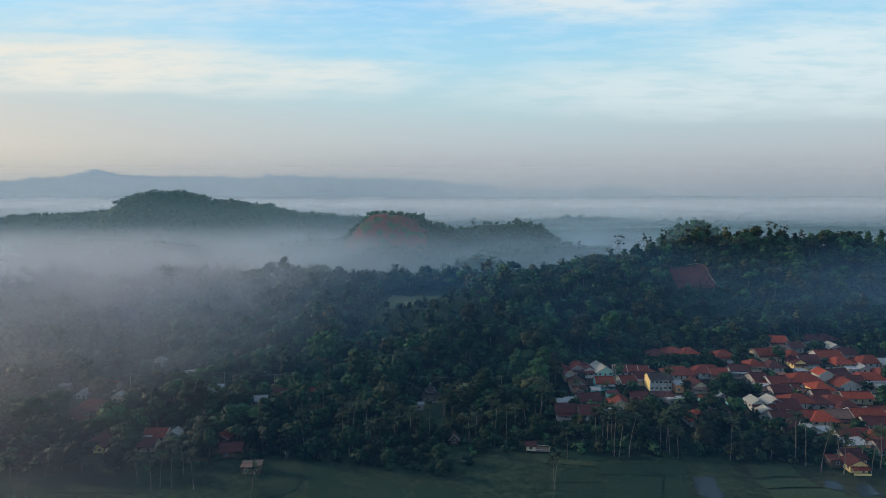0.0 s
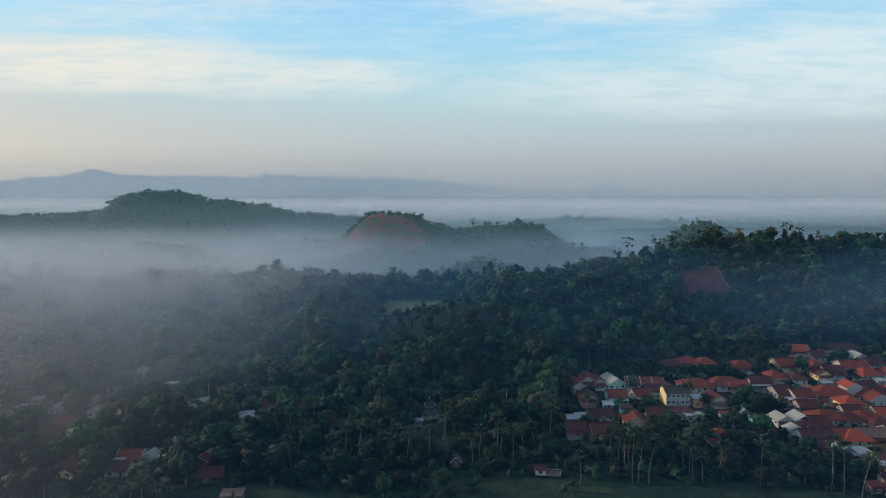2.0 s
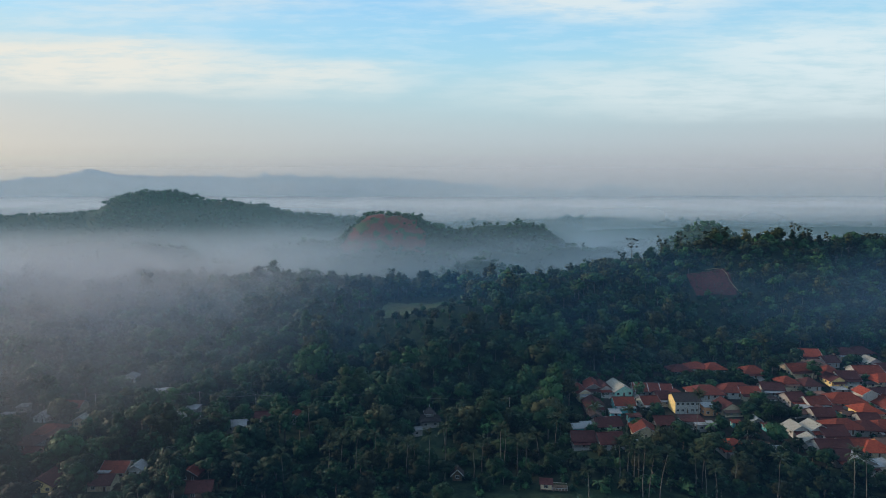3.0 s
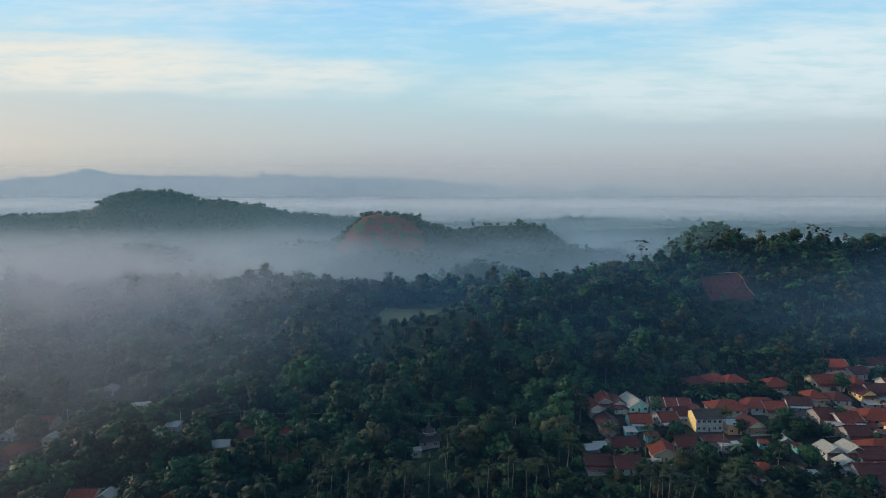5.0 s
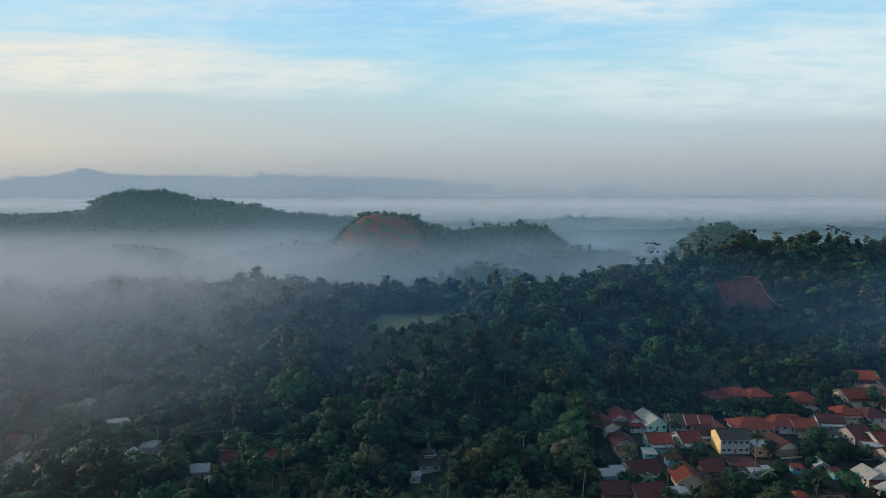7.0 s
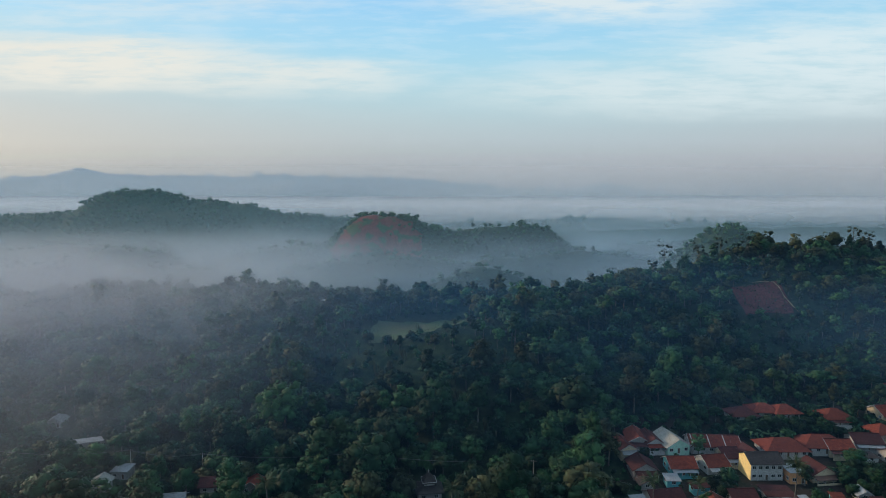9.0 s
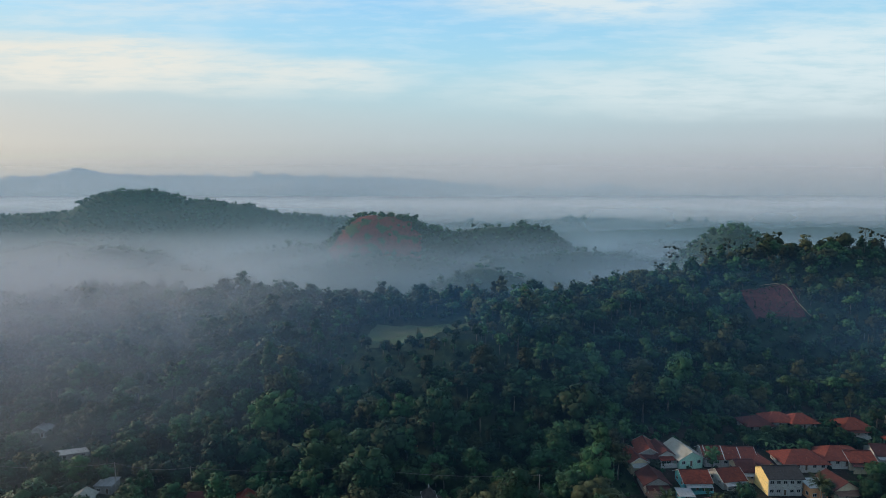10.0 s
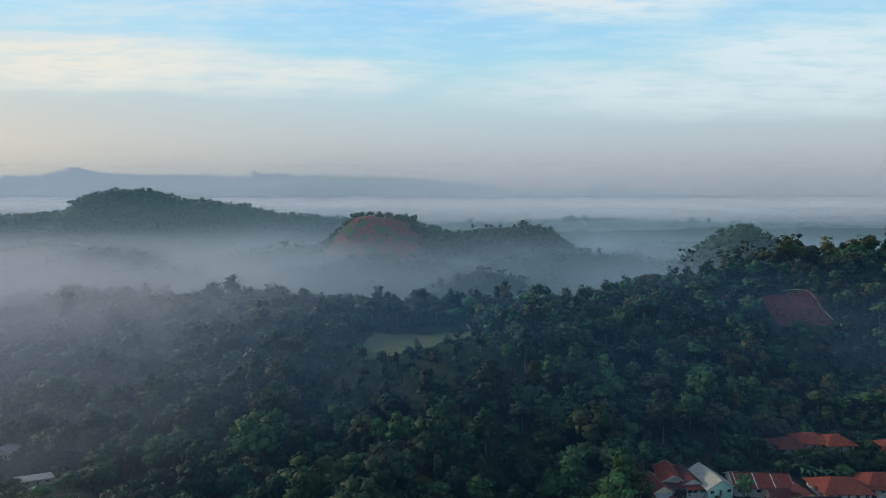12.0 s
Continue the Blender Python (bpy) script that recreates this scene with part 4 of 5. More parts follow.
house(-128.3, 253.2, 4.0, 5.0, "flat", "tin", "teal", 0, group="houses in the misty hamlet")
house(-144.5, 243.2, 9.0, 9.0, "y", "dark", "yellow", 0, group="houses in the misty hamlet")
house(-94.5, 250.8, 6.0, 7.0, "y", "red", "board", -6, group="houses in the misty hamlet")
house(-86.1, 236.9, 8.0, 7.0, "x", "dark", "board", 9, group="houses in the misty hamlet")
house(-117.7, 255.5, 5.0, 5.0, "y", "tin", "white", 0, group="houses in the misty hamlet")
house(-72.6, 219.8, 7.0, 4.5, "flat", "brown", "board", 6, group="houses in the misty hamlet")
house(-177.0, 366.5, 6.0, 6.0, "y", "tin", "white", 6, group="houses in the misty hamlet")
house(-179.3, 284.4, 9.0, 8.0, "hip", "dark", "grey", -3, group="houses in the misty hamlet")
house(-172.2, 294.0, 9.0, 8.0, "hip", "dark", "white", -6, group="houses in the misty hamlet")
house(-167.1, 271.3, 8.0, 7.0, "x", "dark", "grey", 0, group="houses in the misty hamlet")
house(-124.1, 243.2, 8.0, 7.0, "x", "dark", "cream", 3, group="houses in the misty hamlet")
house(-69.1, 305.2, 6.0, 6.0, "y", "red", "grey", -3, group="houses in the misty hamlet")
house(-12.2, 291.6, 5.0, 3.0, "flat", "tin", "grey", 9, group="houses in the misty hamlet")
house(-84.6, 307.1, 7.0, 6.0, "x", "dark", "grey", 6, group="houses in the misty hamlet")

house(-151.0, 344.0, 13.0, 4.0, "flat", "tin", "grey", 20, 2.6, group="houses in the misty hamlet")
HOUSE_SPOTS.extend(((146, 297, 9), (109, 305, 10), (109, 295, 6), (116, 296, 4), (122.5, 300.5, 5), (122, 293, 4)))
# sheds and lean-tos squeezed between the houses
shed_rng = random.Random(31)
tries = 0
sheds = 0
while sheds < 24 and tries < 900:
    tries += 1
    x, y = shed_rng.uniform(62, 235), shed_rng.uniform(262, 345)
    if not in_village(np.array(x), np.array(y)) or abs(x) > 0.74 * y + 4 or y > 322 + 0.2 * max(x - 130, 0):
        continue
    w, d = shed_rng.uniform(3.0, 6.0), shed_rng.uniform(3.0, 5.0)
    if any((x - a) ** 2 + (y - b) ** 2 < (c + 3.2) ** 2 for a, b, c in HOUSE_SPOTS):
        continue
    house(x, y, w, d, shed_rng.choice(("flat", "flat", "x", "y")), shed_rng.choice(("tin", "dark", "dark", "brown", "red", "black")), shed_rng.choice(("grey", "white", "cream", "grey", "teal")), shed_rng.uniform(-10, 10), 2.3, group="sheds between houses")
    sheds += 1

# two-storey yellow school house with a blackened roof
t = house(112.0, 304.6, 11.2, 8.5, "x", "black", "white", 0, 6.3, 0.5, 2, "school", bay=2.1)
tagged(t, "two-storey white and yellow building with blackened tiled roof", "building")
part("side_wall", boxes((-5.71, -4.2, -1, -5.605, 4.2, 6.2)), WALL["yellow"], t, "yellow painted end wall")
part("gable", (lambda bm: ([bm.faces.new([bm.verts.new(p) for p in q]) for q in (((-5.68, -4.1, 6.2), (-5.68, 0, 8.3), (-5.68, 4.1, 6.2)), ((-5.61, -4.1, 6.2), (-5.61, 4.1, 6.2), (-5.61, 0, 8.3)))], bm)[1])(bmesh.new()), WALL["yellow"], t, "yellow gable")
part("floor_band", boxes((-5.6, -4.4, 3.0, 5.6, -4.255, 3.3)), TRIM, t)
for i in range(6):
    part("pilaster", boxes((-5.6 + i * 2.19, -4.42, -1, -5.35 + i * 2.19, -4.26, 6.2)), TRIM, t)
house(121.6, 300.5, 6.0, 6.0, "flat", "tin", "orange", 0, 4.2)


# small tiered prayer house
def prayer_house(x, y):
    z = ground_z(x, y)
    HOUSE_SPOTS.extend(((x, y, 6), (x, y - 12, 4), (x, y - 20, 3)))
    t = empty("prayer_house", pose(x, y, z, 0, 0, 8), "small prayer house with stacked dark hip roofs", "prayer house")
    part("wall", body(8, 8, 3.4, 0, False), WALL["grey"], t)
    part("roof", roof_hip(8, 8, 3.4, 1.7, 1.0, 0.15), ROOF["black"], t)
    part("lantern_wall", boxes((-1.8, -1.8, 4.2, 1.8, 1.8, 6.2)), WALL["white"], t)
    part("upper_roof", roof_hip(3.6, 3.6, 6.2, 2.3, 0.7, 0.12), ROOF["black"], t)
    part("finial", mesh_np("finial", *tube([(0, 0, 8.4), (0, 0, 9.0), (0, 0, 9.8)], (0.16, 0.22, 0.02), 6), [TRIM]), None, t)
    for turn in (0, 90, 180, 270):
        part("eave_trim", boxes((-2.5, -2.56, 5.72, 2.5, -2.46, 5.92)), TRIM, t, "white eave board").matrix_basis = pose(0, 0, 0, 0, 0, turn)
    for turn in (0, -90):
        for at in (-2.2, 2.2):
            fit_opening(t, "window", 1.4, 1.2, pose(0, 0, 0, 0, 0, turn) @ pose(at, -4, 1.1))


prayer_house(-6.6, 301.0)
HOUSE_SPOTS.append((4.8, 241.0, 5))
t = house(4.8, 250.0, 3.6, 4.0, "y", "black", "board", 0, 2.4, 1.0, 1, "field huts")
tagged(t, "tiny wooden field hut with white bargeboards", "hut")
for s in (-1, 1):
    bm = bmesh.new()
    a = [bm.verts.new((xx, yy, zz)) for xx in (-2.62, -2.52) for yy, zz in ((0, 4.3), (0, 4.75), (s * 2.6, 2.05), (s * 2.6, 1.75))]
    for f in ((0, 1, 2, 3), (7, 6, 5, 4), (0, 4, 5, 1), (1, 5, 6, 2), (2, 6, 7, 3), (3, 7, 4, 0)):
        bm.faces.new([a[i] for i in f])
    bmesh.ops.recalc_face_normals(bm, faces=bm.faces)
    part("bargeboard", bm, TRIM, t, "white painted bargeboard")


def stilt_hut(x, y):
    z = ground_z(x, y)
    HOUSE_SPOTS.append((x, y, 6))
    t = empty("stilt_hut", pose(x, y, z, 0, 0, -8), "pale boarded hut on short stilts with a railed deck", "hut")
    part("wall", boxes((-4.4, -2, 0.9, -0.6, 2, 3.1)), WALL["cream"], t)
    part("roof", (lambda bm: ([setattr(v.co, "x", v.co.x - 2.5) for v in bm.verts], bm)[1])(roof_gable(4.2, 4.4, 3.1, 1.0, 0.5, 0.1)), ROOF["dark"], t)
    part("deck", boxes((-4.6, -2.2, 0.72, 5.0, 2.2, 0.88)), WOOD, t)
    for i in range(5):
        part("stilt", boxes((-4.4 + i * 2.25, -2.0, -1.0, -4.2 + i * 2.25, -1.8, 0.72)), WOOD, t)
    part("rail", boxes((-0.5, -2.15, 1.6, 5.0, -2.05, 1.72), (-0.5, 2.05, 1.6, 5.0, 2.15, 1.72), (4.9, -2.05, 1.6, 5.0, 2.05, 1.72)), TRIM, t)
    for i in range(6):
        part("baluster", boxes((-0.4 + i * 1.06, -2.14, 0.88, -0.3 + i * 1.06, -2.06, 1.6)), TRIM, t)
    fit_opening(t, "window", 1.4, 1.2, pose(-2.6, -2, 1.4))


stilt_hut(39.0, 240.0)


def clear_of_houses(x, y, gap):
    ok = np.ones(len(x), bool)
    for hx, hy, hr in HOUSE_SPOTS:
        ok &= (x - hx) ** 2 + (y - hy) ** 2 > (hr + gap) ** 2
    return ok


for hx, hy, hr in list(HOUSE_SPOTS):
    if hx < 20:
        HOUSE_SPOTS.append((hx * 0.97, hy - 8, 4.2))
        HOUSE_SPOTS.append((hx * 0.94, hy - 15, 3.6))
px, py, r = scatter(7.7, -480, 480, 196, 640, 0.44, 12)
seen = (np.abs(px) < 0.80 * py + 25) & ~open_ground(px, py)
crest_line = np.interp(px, (-500, -265, -63, 11, 60, 140, 220, 320, 500), (620, 560, 520, 480, 470, 482, 490, 505, 520))
seen &= py < crest_line + 24
seen &= clear_of_houses(px, py, 2.2)
seen &= ~in_village(px, py) | (r.uniform(0, 1, len(px)) < np.where(py > 326, 0.75, 0.52))
px, py = px[seen], py[seen]
pz = height(px, py)
turn = r.uniform(0, 6.28, len(px))
kindof = r.choice(10, len(px), p=(0.16, 0.16, 0.15, 0.11, 0.09, 0.11, 0.09, 0.06, 0.03, 0.04))
patchy = 1.1 * fbm(px, py, 60, 31, 2) + 0.6 * r.standard_normal(len(px))
tint = np.digitize(patchy, (-0.35, 0.42, 0.80))
size = (0.62 + 1.15 * r.beta(1.3, 2.6, len(px))) * (1 + 0.25 * fbm(px, py, 45, 34, 2)) * (1 + 0.12 * fbm(px, py, 80, 33)) * 1.12
hill = (px > 70) & (py > 385)
size = np.where(hill, size * 0.82, size)
# more light and olive leaf on the hill, painting in golden sunlight
tint = np.where(hill & (r.uniform(0, 1, len(px)) < 0.45), np.where(r.uniform(0, 1, len(px)) < 0.35, 3, 2), tint)
tint = np.where((py < 300) & (tint == 2), 1, tint)
village_tree = in_village(px, py)
size = np.where(village_tree, size * 0.66, size)
front = (px > 50) & (py < 300)
size = np.where(front & ~village_tree, size * 0.72, size)
grove = (px > -70) & (px < 62) & (py < 278)
size = np.where(grove, size * 0.66, size)
below_meadow = (px > -64) & (px < 30) & (py > 372) & (py < 440)
size = np.where(below_meadow, size * 0.45, size)
below_plot = (px > 160) & (px < 208) & (py > 400) & (py < 432)
size = np.where(below_plot, size * 0.5, size)
near = (py < 330) & (np.abs(px + 5) < 160)
order = np.argsort(np.where(near, py + 0.25 * np.abs(px), 1e6))
single = np.zeros(len(px), bool)
single[order[:165]] = True
LABELS = ("dark green broadleaf tree in the valley wood", "green broadleaf tree with a full crown", "fresh light green tree with an airy crown", "olive brown broadleaf tree with dry leaves")
protos = {}
for i in np.nonzero(single)[0]:
    key = (int(kindof[i]), int(tint[i]))
    m = pose(px[i], py[i], pz[i], 0, 0, math.degrees(turn[i])) @ Matrix.Scale(float(size[i]), 4)
    if key not in protos:
        (tv, tf), (cv, cf, cn) = PROTO[key[0]]
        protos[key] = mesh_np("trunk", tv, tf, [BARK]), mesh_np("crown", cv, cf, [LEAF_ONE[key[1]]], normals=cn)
    t = empty("tree", m, LABELS[key[1]], "tree", "trees of the near wood")
    part("trunk", protos[key][0], None, t)
    part("crown", protos[key][1], None, t)
close_by = (py < 385) & (np.abs(px) < 215)
names = ("dense dark green tropical woodland on the slope", "green broadleaf woodland covering the ridge", "light green young trees among the woodland", "olive and brown dry-leaved trees in the woodland")
for k in range(4):
    w = ~single & (tint == k)
    woods(names[k], np.stack([px, py, pz, turn, size, kindof], 1)[w & close_by], WOOD_NEAR, k)
    woods(names[k], np.stack([px, py, pz, turn, size, kindof], 1)[w & ~close_by], MID, k)

# undergrowth along edges and over the steep hill
px, py, r = scatter(5.8, -330, 420, 205, 500, 0.48, 14)
seen = (np.abs(px) < 0.80 * py + 20) & ~open_ground(px, py) & clear_of_houses(px, py, 0.4)
edge = (py < 262) | ((np.abs(px + 14) < 75) & (py > 455)) | in_village(px, py) | ((px > 55) & (py > 335))
seen &= edge | (r.uniform(0, 1, len(px)) < 0.25)
px, py = px[seen], py[seen]
spots = np.stack([px, py, height(px, py) - 0.3, r.uniform(0, 6.28, len(px)), r.uniform(0.45, 1.0, len(px)) * np.where(in_village(px, py) & (py < 326), 0.6, 1.0), r.integers(0, 3, len(px))], 1)
pick = np.digitize(fbm(px, py, 40, 37, 2) + 0.4 * r.standard_normal(len(px)), (-0.3, 0.25, 0.8))
for k in range(4):
    woods(("dark undergrowth beneath the trees", "green undergrowth and shrubs", "light green shrubs on the hillside", "dry olive shrubs on the hillside")[k], spots[pick == k], SHRUB, k)


# pale canes and bamboo standing in clumps
r = np.random.default_rng(61)
vs, fs, at = [], [], 0
for i in range(150):
    if i % 3:
        x, y = r.uniform(55, 270), r.uniform(358, 440)
    else:
        x, y = r.uniform(-80, 60), r.uniform(310, 430)
    if in_village(np.array(x), np.array(y)) or open_ground(np.array(x), np.array(y)):
        continue
    z, h = ground_z(x, y), r.uniform(5.5, 10.0)
    for j in range(18):
        a, q = r.uniform(0, 6.28), r.uniform(0.2, 1.6)
        out = np.array((math.cos(a), math.sin(a), 0.0))
        side_ = np.array((-math.sin(a + r.uniform(-1, 1)), math.cos(a), 0.0)) * r.uniform(0.10, 0.22)
        base, top = np.array((x, y, z + 1.0)) + out * q * 0.5, np.array((x, y, z + h * r.uniform(0.65, 1.0))) + out * q * 1.3
        mid_ = base * 0.4 + top * 0.6
        vs += [base - side_ * 0.5, base + side_ * 0.5, mid_ + side_, mid_ - side_, top]
        fs += [(at, at + 1, at + 2), (at, at + 2, at + 3), (at + 3, at + 2, at + 4)]
        at += 5
tagged(new("bamboo", mesh_np("bamboo", np.array(vs), np.array(fs), [CANE])), "pale upright bamboo and cane stems in clumps", "bamboo", kind="stuff")


# tall single trees that stand out from the canopy
BIG = {}


def big_tree(x, y, which, mat, scale, label, turn=0.0):
    if (which, mat.name) not in BIG:
        (tv, tf), (cv, cf, cn) = PROTO[which]
        BIG[which, mat.name] = mesh_np("trunk", tv, tf, [BARK]), mesh_np("crown", cv, cf, [mat], normals=cn)
    t = empty("tree", pose(x, y, ground_z(x, y), 0, 0, turn) @ Matrix.Scale(scale, 4), label, "tree", "tall trees of the wood")
    part("trunk", BIG[which, mat.name][0], None, t)
    part("crown", BIG[which, mat.name][1], None, t)

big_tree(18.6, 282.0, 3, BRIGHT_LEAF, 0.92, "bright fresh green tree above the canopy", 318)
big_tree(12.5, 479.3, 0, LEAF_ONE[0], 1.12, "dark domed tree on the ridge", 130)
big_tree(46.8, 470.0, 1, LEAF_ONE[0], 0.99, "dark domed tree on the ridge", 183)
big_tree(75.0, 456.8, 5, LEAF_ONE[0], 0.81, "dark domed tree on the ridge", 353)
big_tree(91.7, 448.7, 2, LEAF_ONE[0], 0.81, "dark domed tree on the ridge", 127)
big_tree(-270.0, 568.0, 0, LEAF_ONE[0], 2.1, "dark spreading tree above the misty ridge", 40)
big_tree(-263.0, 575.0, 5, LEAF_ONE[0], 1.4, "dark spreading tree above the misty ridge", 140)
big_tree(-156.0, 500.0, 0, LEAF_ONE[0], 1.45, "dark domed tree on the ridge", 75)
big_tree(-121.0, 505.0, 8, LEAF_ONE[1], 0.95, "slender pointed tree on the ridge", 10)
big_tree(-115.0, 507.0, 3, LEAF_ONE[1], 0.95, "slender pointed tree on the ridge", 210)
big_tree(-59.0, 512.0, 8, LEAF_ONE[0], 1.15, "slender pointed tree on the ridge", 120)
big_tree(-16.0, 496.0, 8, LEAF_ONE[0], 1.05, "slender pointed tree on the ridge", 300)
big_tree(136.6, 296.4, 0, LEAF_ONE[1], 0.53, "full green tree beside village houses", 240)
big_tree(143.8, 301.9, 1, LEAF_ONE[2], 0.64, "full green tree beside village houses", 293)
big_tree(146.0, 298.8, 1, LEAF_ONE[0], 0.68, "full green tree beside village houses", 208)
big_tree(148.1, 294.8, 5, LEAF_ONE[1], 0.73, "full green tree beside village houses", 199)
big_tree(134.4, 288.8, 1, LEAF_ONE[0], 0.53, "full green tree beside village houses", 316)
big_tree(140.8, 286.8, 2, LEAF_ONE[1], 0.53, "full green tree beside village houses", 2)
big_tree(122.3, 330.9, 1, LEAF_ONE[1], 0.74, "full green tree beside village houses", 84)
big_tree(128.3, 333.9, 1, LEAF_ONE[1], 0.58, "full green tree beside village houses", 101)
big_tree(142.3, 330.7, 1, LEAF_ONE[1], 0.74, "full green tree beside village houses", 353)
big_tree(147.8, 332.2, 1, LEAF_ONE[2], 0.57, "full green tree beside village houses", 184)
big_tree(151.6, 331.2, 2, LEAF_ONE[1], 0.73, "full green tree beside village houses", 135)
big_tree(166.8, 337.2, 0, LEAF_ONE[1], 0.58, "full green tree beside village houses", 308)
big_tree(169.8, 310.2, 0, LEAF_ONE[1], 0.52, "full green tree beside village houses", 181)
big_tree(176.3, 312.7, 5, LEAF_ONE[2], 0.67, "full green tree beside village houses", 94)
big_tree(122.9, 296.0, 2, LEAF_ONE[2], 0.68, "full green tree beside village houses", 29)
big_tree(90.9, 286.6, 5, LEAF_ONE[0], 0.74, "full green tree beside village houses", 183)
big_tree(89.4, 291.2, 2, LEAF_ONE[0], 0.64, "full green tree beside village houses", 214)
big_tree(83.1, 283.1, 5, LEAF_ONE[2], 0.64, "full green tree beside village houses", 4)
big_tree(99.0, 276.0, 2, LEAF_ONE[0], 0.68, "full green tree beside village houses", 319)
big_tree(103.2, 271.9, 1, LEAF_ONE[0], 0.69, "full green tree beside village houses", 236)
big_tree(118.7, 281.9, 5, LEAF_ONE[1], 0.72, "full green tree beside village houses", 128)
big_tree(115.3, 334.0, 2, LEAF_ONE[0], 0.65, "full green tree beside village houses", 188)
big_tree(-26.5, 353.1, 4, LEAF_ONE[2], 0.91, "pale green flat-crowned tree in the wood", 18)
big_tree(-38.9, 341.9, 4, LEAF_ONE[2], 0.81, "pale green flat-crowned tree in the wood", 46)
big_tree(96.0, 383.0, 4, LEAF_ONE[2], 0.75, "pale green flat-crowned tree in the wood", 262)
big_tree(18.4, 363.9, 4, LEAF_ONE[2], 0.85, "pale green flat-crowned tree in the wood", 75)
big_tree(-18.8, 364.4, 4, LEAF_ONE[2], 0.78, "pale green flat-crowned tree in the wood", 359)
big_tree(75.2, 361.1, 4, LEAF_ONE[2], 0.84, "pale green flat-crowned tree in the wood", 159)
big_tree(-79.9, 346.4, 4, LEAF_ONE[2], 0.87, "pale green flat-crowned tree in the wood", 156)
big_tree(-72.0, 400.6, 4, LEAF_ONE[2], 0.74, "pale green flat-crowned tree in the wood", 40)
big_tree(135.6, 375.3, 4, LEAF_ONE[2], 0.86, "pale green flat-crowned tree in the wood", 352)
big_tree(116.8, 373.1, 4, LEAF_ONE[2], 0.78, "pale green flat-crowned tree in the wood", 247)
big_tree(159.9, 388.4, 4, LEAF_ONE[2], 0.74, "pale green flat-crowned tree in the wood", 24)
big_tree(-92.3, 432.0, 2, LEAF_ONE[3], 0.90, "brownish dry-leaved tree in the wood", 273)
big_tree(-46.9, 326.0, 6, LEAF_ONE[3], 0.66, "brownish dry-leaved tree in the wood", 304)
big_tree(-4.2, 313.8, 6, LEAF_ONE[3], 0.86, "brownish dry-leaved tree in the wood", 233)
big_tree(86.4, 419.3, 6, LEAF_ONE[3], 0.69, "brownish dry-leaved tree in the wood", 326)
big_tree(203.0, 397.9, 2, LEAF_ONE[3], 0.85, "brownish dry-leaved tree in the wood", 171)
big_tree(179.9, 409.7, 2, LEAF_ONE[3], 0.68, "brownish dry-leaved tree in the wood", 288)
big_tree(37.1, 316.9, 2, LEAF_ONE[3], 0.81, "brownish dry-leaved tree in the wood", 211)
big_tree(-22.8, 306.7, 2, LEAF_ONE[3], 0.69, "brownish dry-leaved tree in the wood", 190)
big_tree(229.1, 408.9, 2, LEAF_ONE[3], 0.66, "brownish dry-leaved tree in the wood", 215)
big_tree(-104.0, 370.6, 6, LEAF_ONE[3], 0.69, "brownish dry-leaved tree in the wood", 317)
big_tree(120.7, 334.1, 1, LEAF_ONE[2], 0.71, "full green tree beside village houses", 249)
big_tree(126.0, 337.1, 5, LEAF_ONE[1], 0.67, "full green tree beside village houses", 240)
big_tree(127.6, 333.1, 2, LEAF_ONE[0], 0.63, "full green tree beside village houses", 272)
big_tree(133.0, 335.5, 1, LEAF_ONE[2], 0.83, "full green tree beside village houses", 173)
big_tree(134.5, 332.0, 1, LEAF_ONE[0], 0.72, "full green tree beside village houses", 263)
big_tree(142.4, 333.4, 5, LEAF_ONE[0], 0.80, "full green tree beside village houses", 182)
big_tree(148.1, 335.4, 0, LEAF_ONE[1], 0.69, "full green tree beside village houses", 342)
big_tree(151.1, 332.8, 5, LEAF_ONE[1], 0.67, "full green tree beside village houses", 353)
big_tree(153.5, 330.7, 5, LEAF_ONE[1], 0.76, "full green tree beside village houses", 297)
big_tree(97.3, 332.4, 0, LEAF_ONE[1], 0.74, "full green tree beside village houses", 128)
big_tree(102.6, 336.9, 5, LEAF_ONE[2], 0.67, "full green tree beside village houses", 147)
big_tree(95.2, 334.9, 5, LEAF_ONE[1], 0.67, "full green tree beside village houses", 176)
big_tree(-22.6, 397.3, 8, LEAF_ONE[0], 0.70, "dark tree at the meadow edge", 209)
big_tree(-30.4, 404.2, 6, LEAF_ONE[3], 0.60, "brownish tree at the meadow edge", 179)
big_tree(-4.8, 390.7, 2, LEAF_ONE[3], 0.75, "brownish tree at the meadow edge", 88)
big_tree(199.0, 439.1, 2, LEAF_ONE[3], 0.60, "golden leaved tree beside the tilled plot", 352)
# tree clump in the middle of the village
for x, y, which, scale in ((138, 297, 0, 0.8), (143, 301, 5, 0.85), (148, 298, 1, 0.9), (153, 300, 0, 0.75), (145, 293, 2, 0.7), (151, 294, 5, 0.8), (140, 291, 7, 1.0), (157, 295, 7, 1.1)):
    big_tree(x, y, which, LEAF_ONE[(which + int(x)) % 2], scale, "dark broadleaf tree in a village garden", x * 37)
# uneven taller trees along the crest of the steep hill
crest_rng = random.Random(77)
# olive leaf listed twice, to paint golden sun onto the crest trees
for i in range(46):
    x = crest_rng.uniform(135, 345)
    big_tree(x, 478 + 0.1 * (x - 200) + crest_rng.uniform(-9, 9), crest_rng.choice((2, 3, 6, 8, 8, 3)), LEAF_ONE[crest_rng.choice((0, 1, 3, 3))], crest_rng.uniform(0.75, 1.12), "slender tree on the crest of the hill", crest_rng.uniform(0, 360))


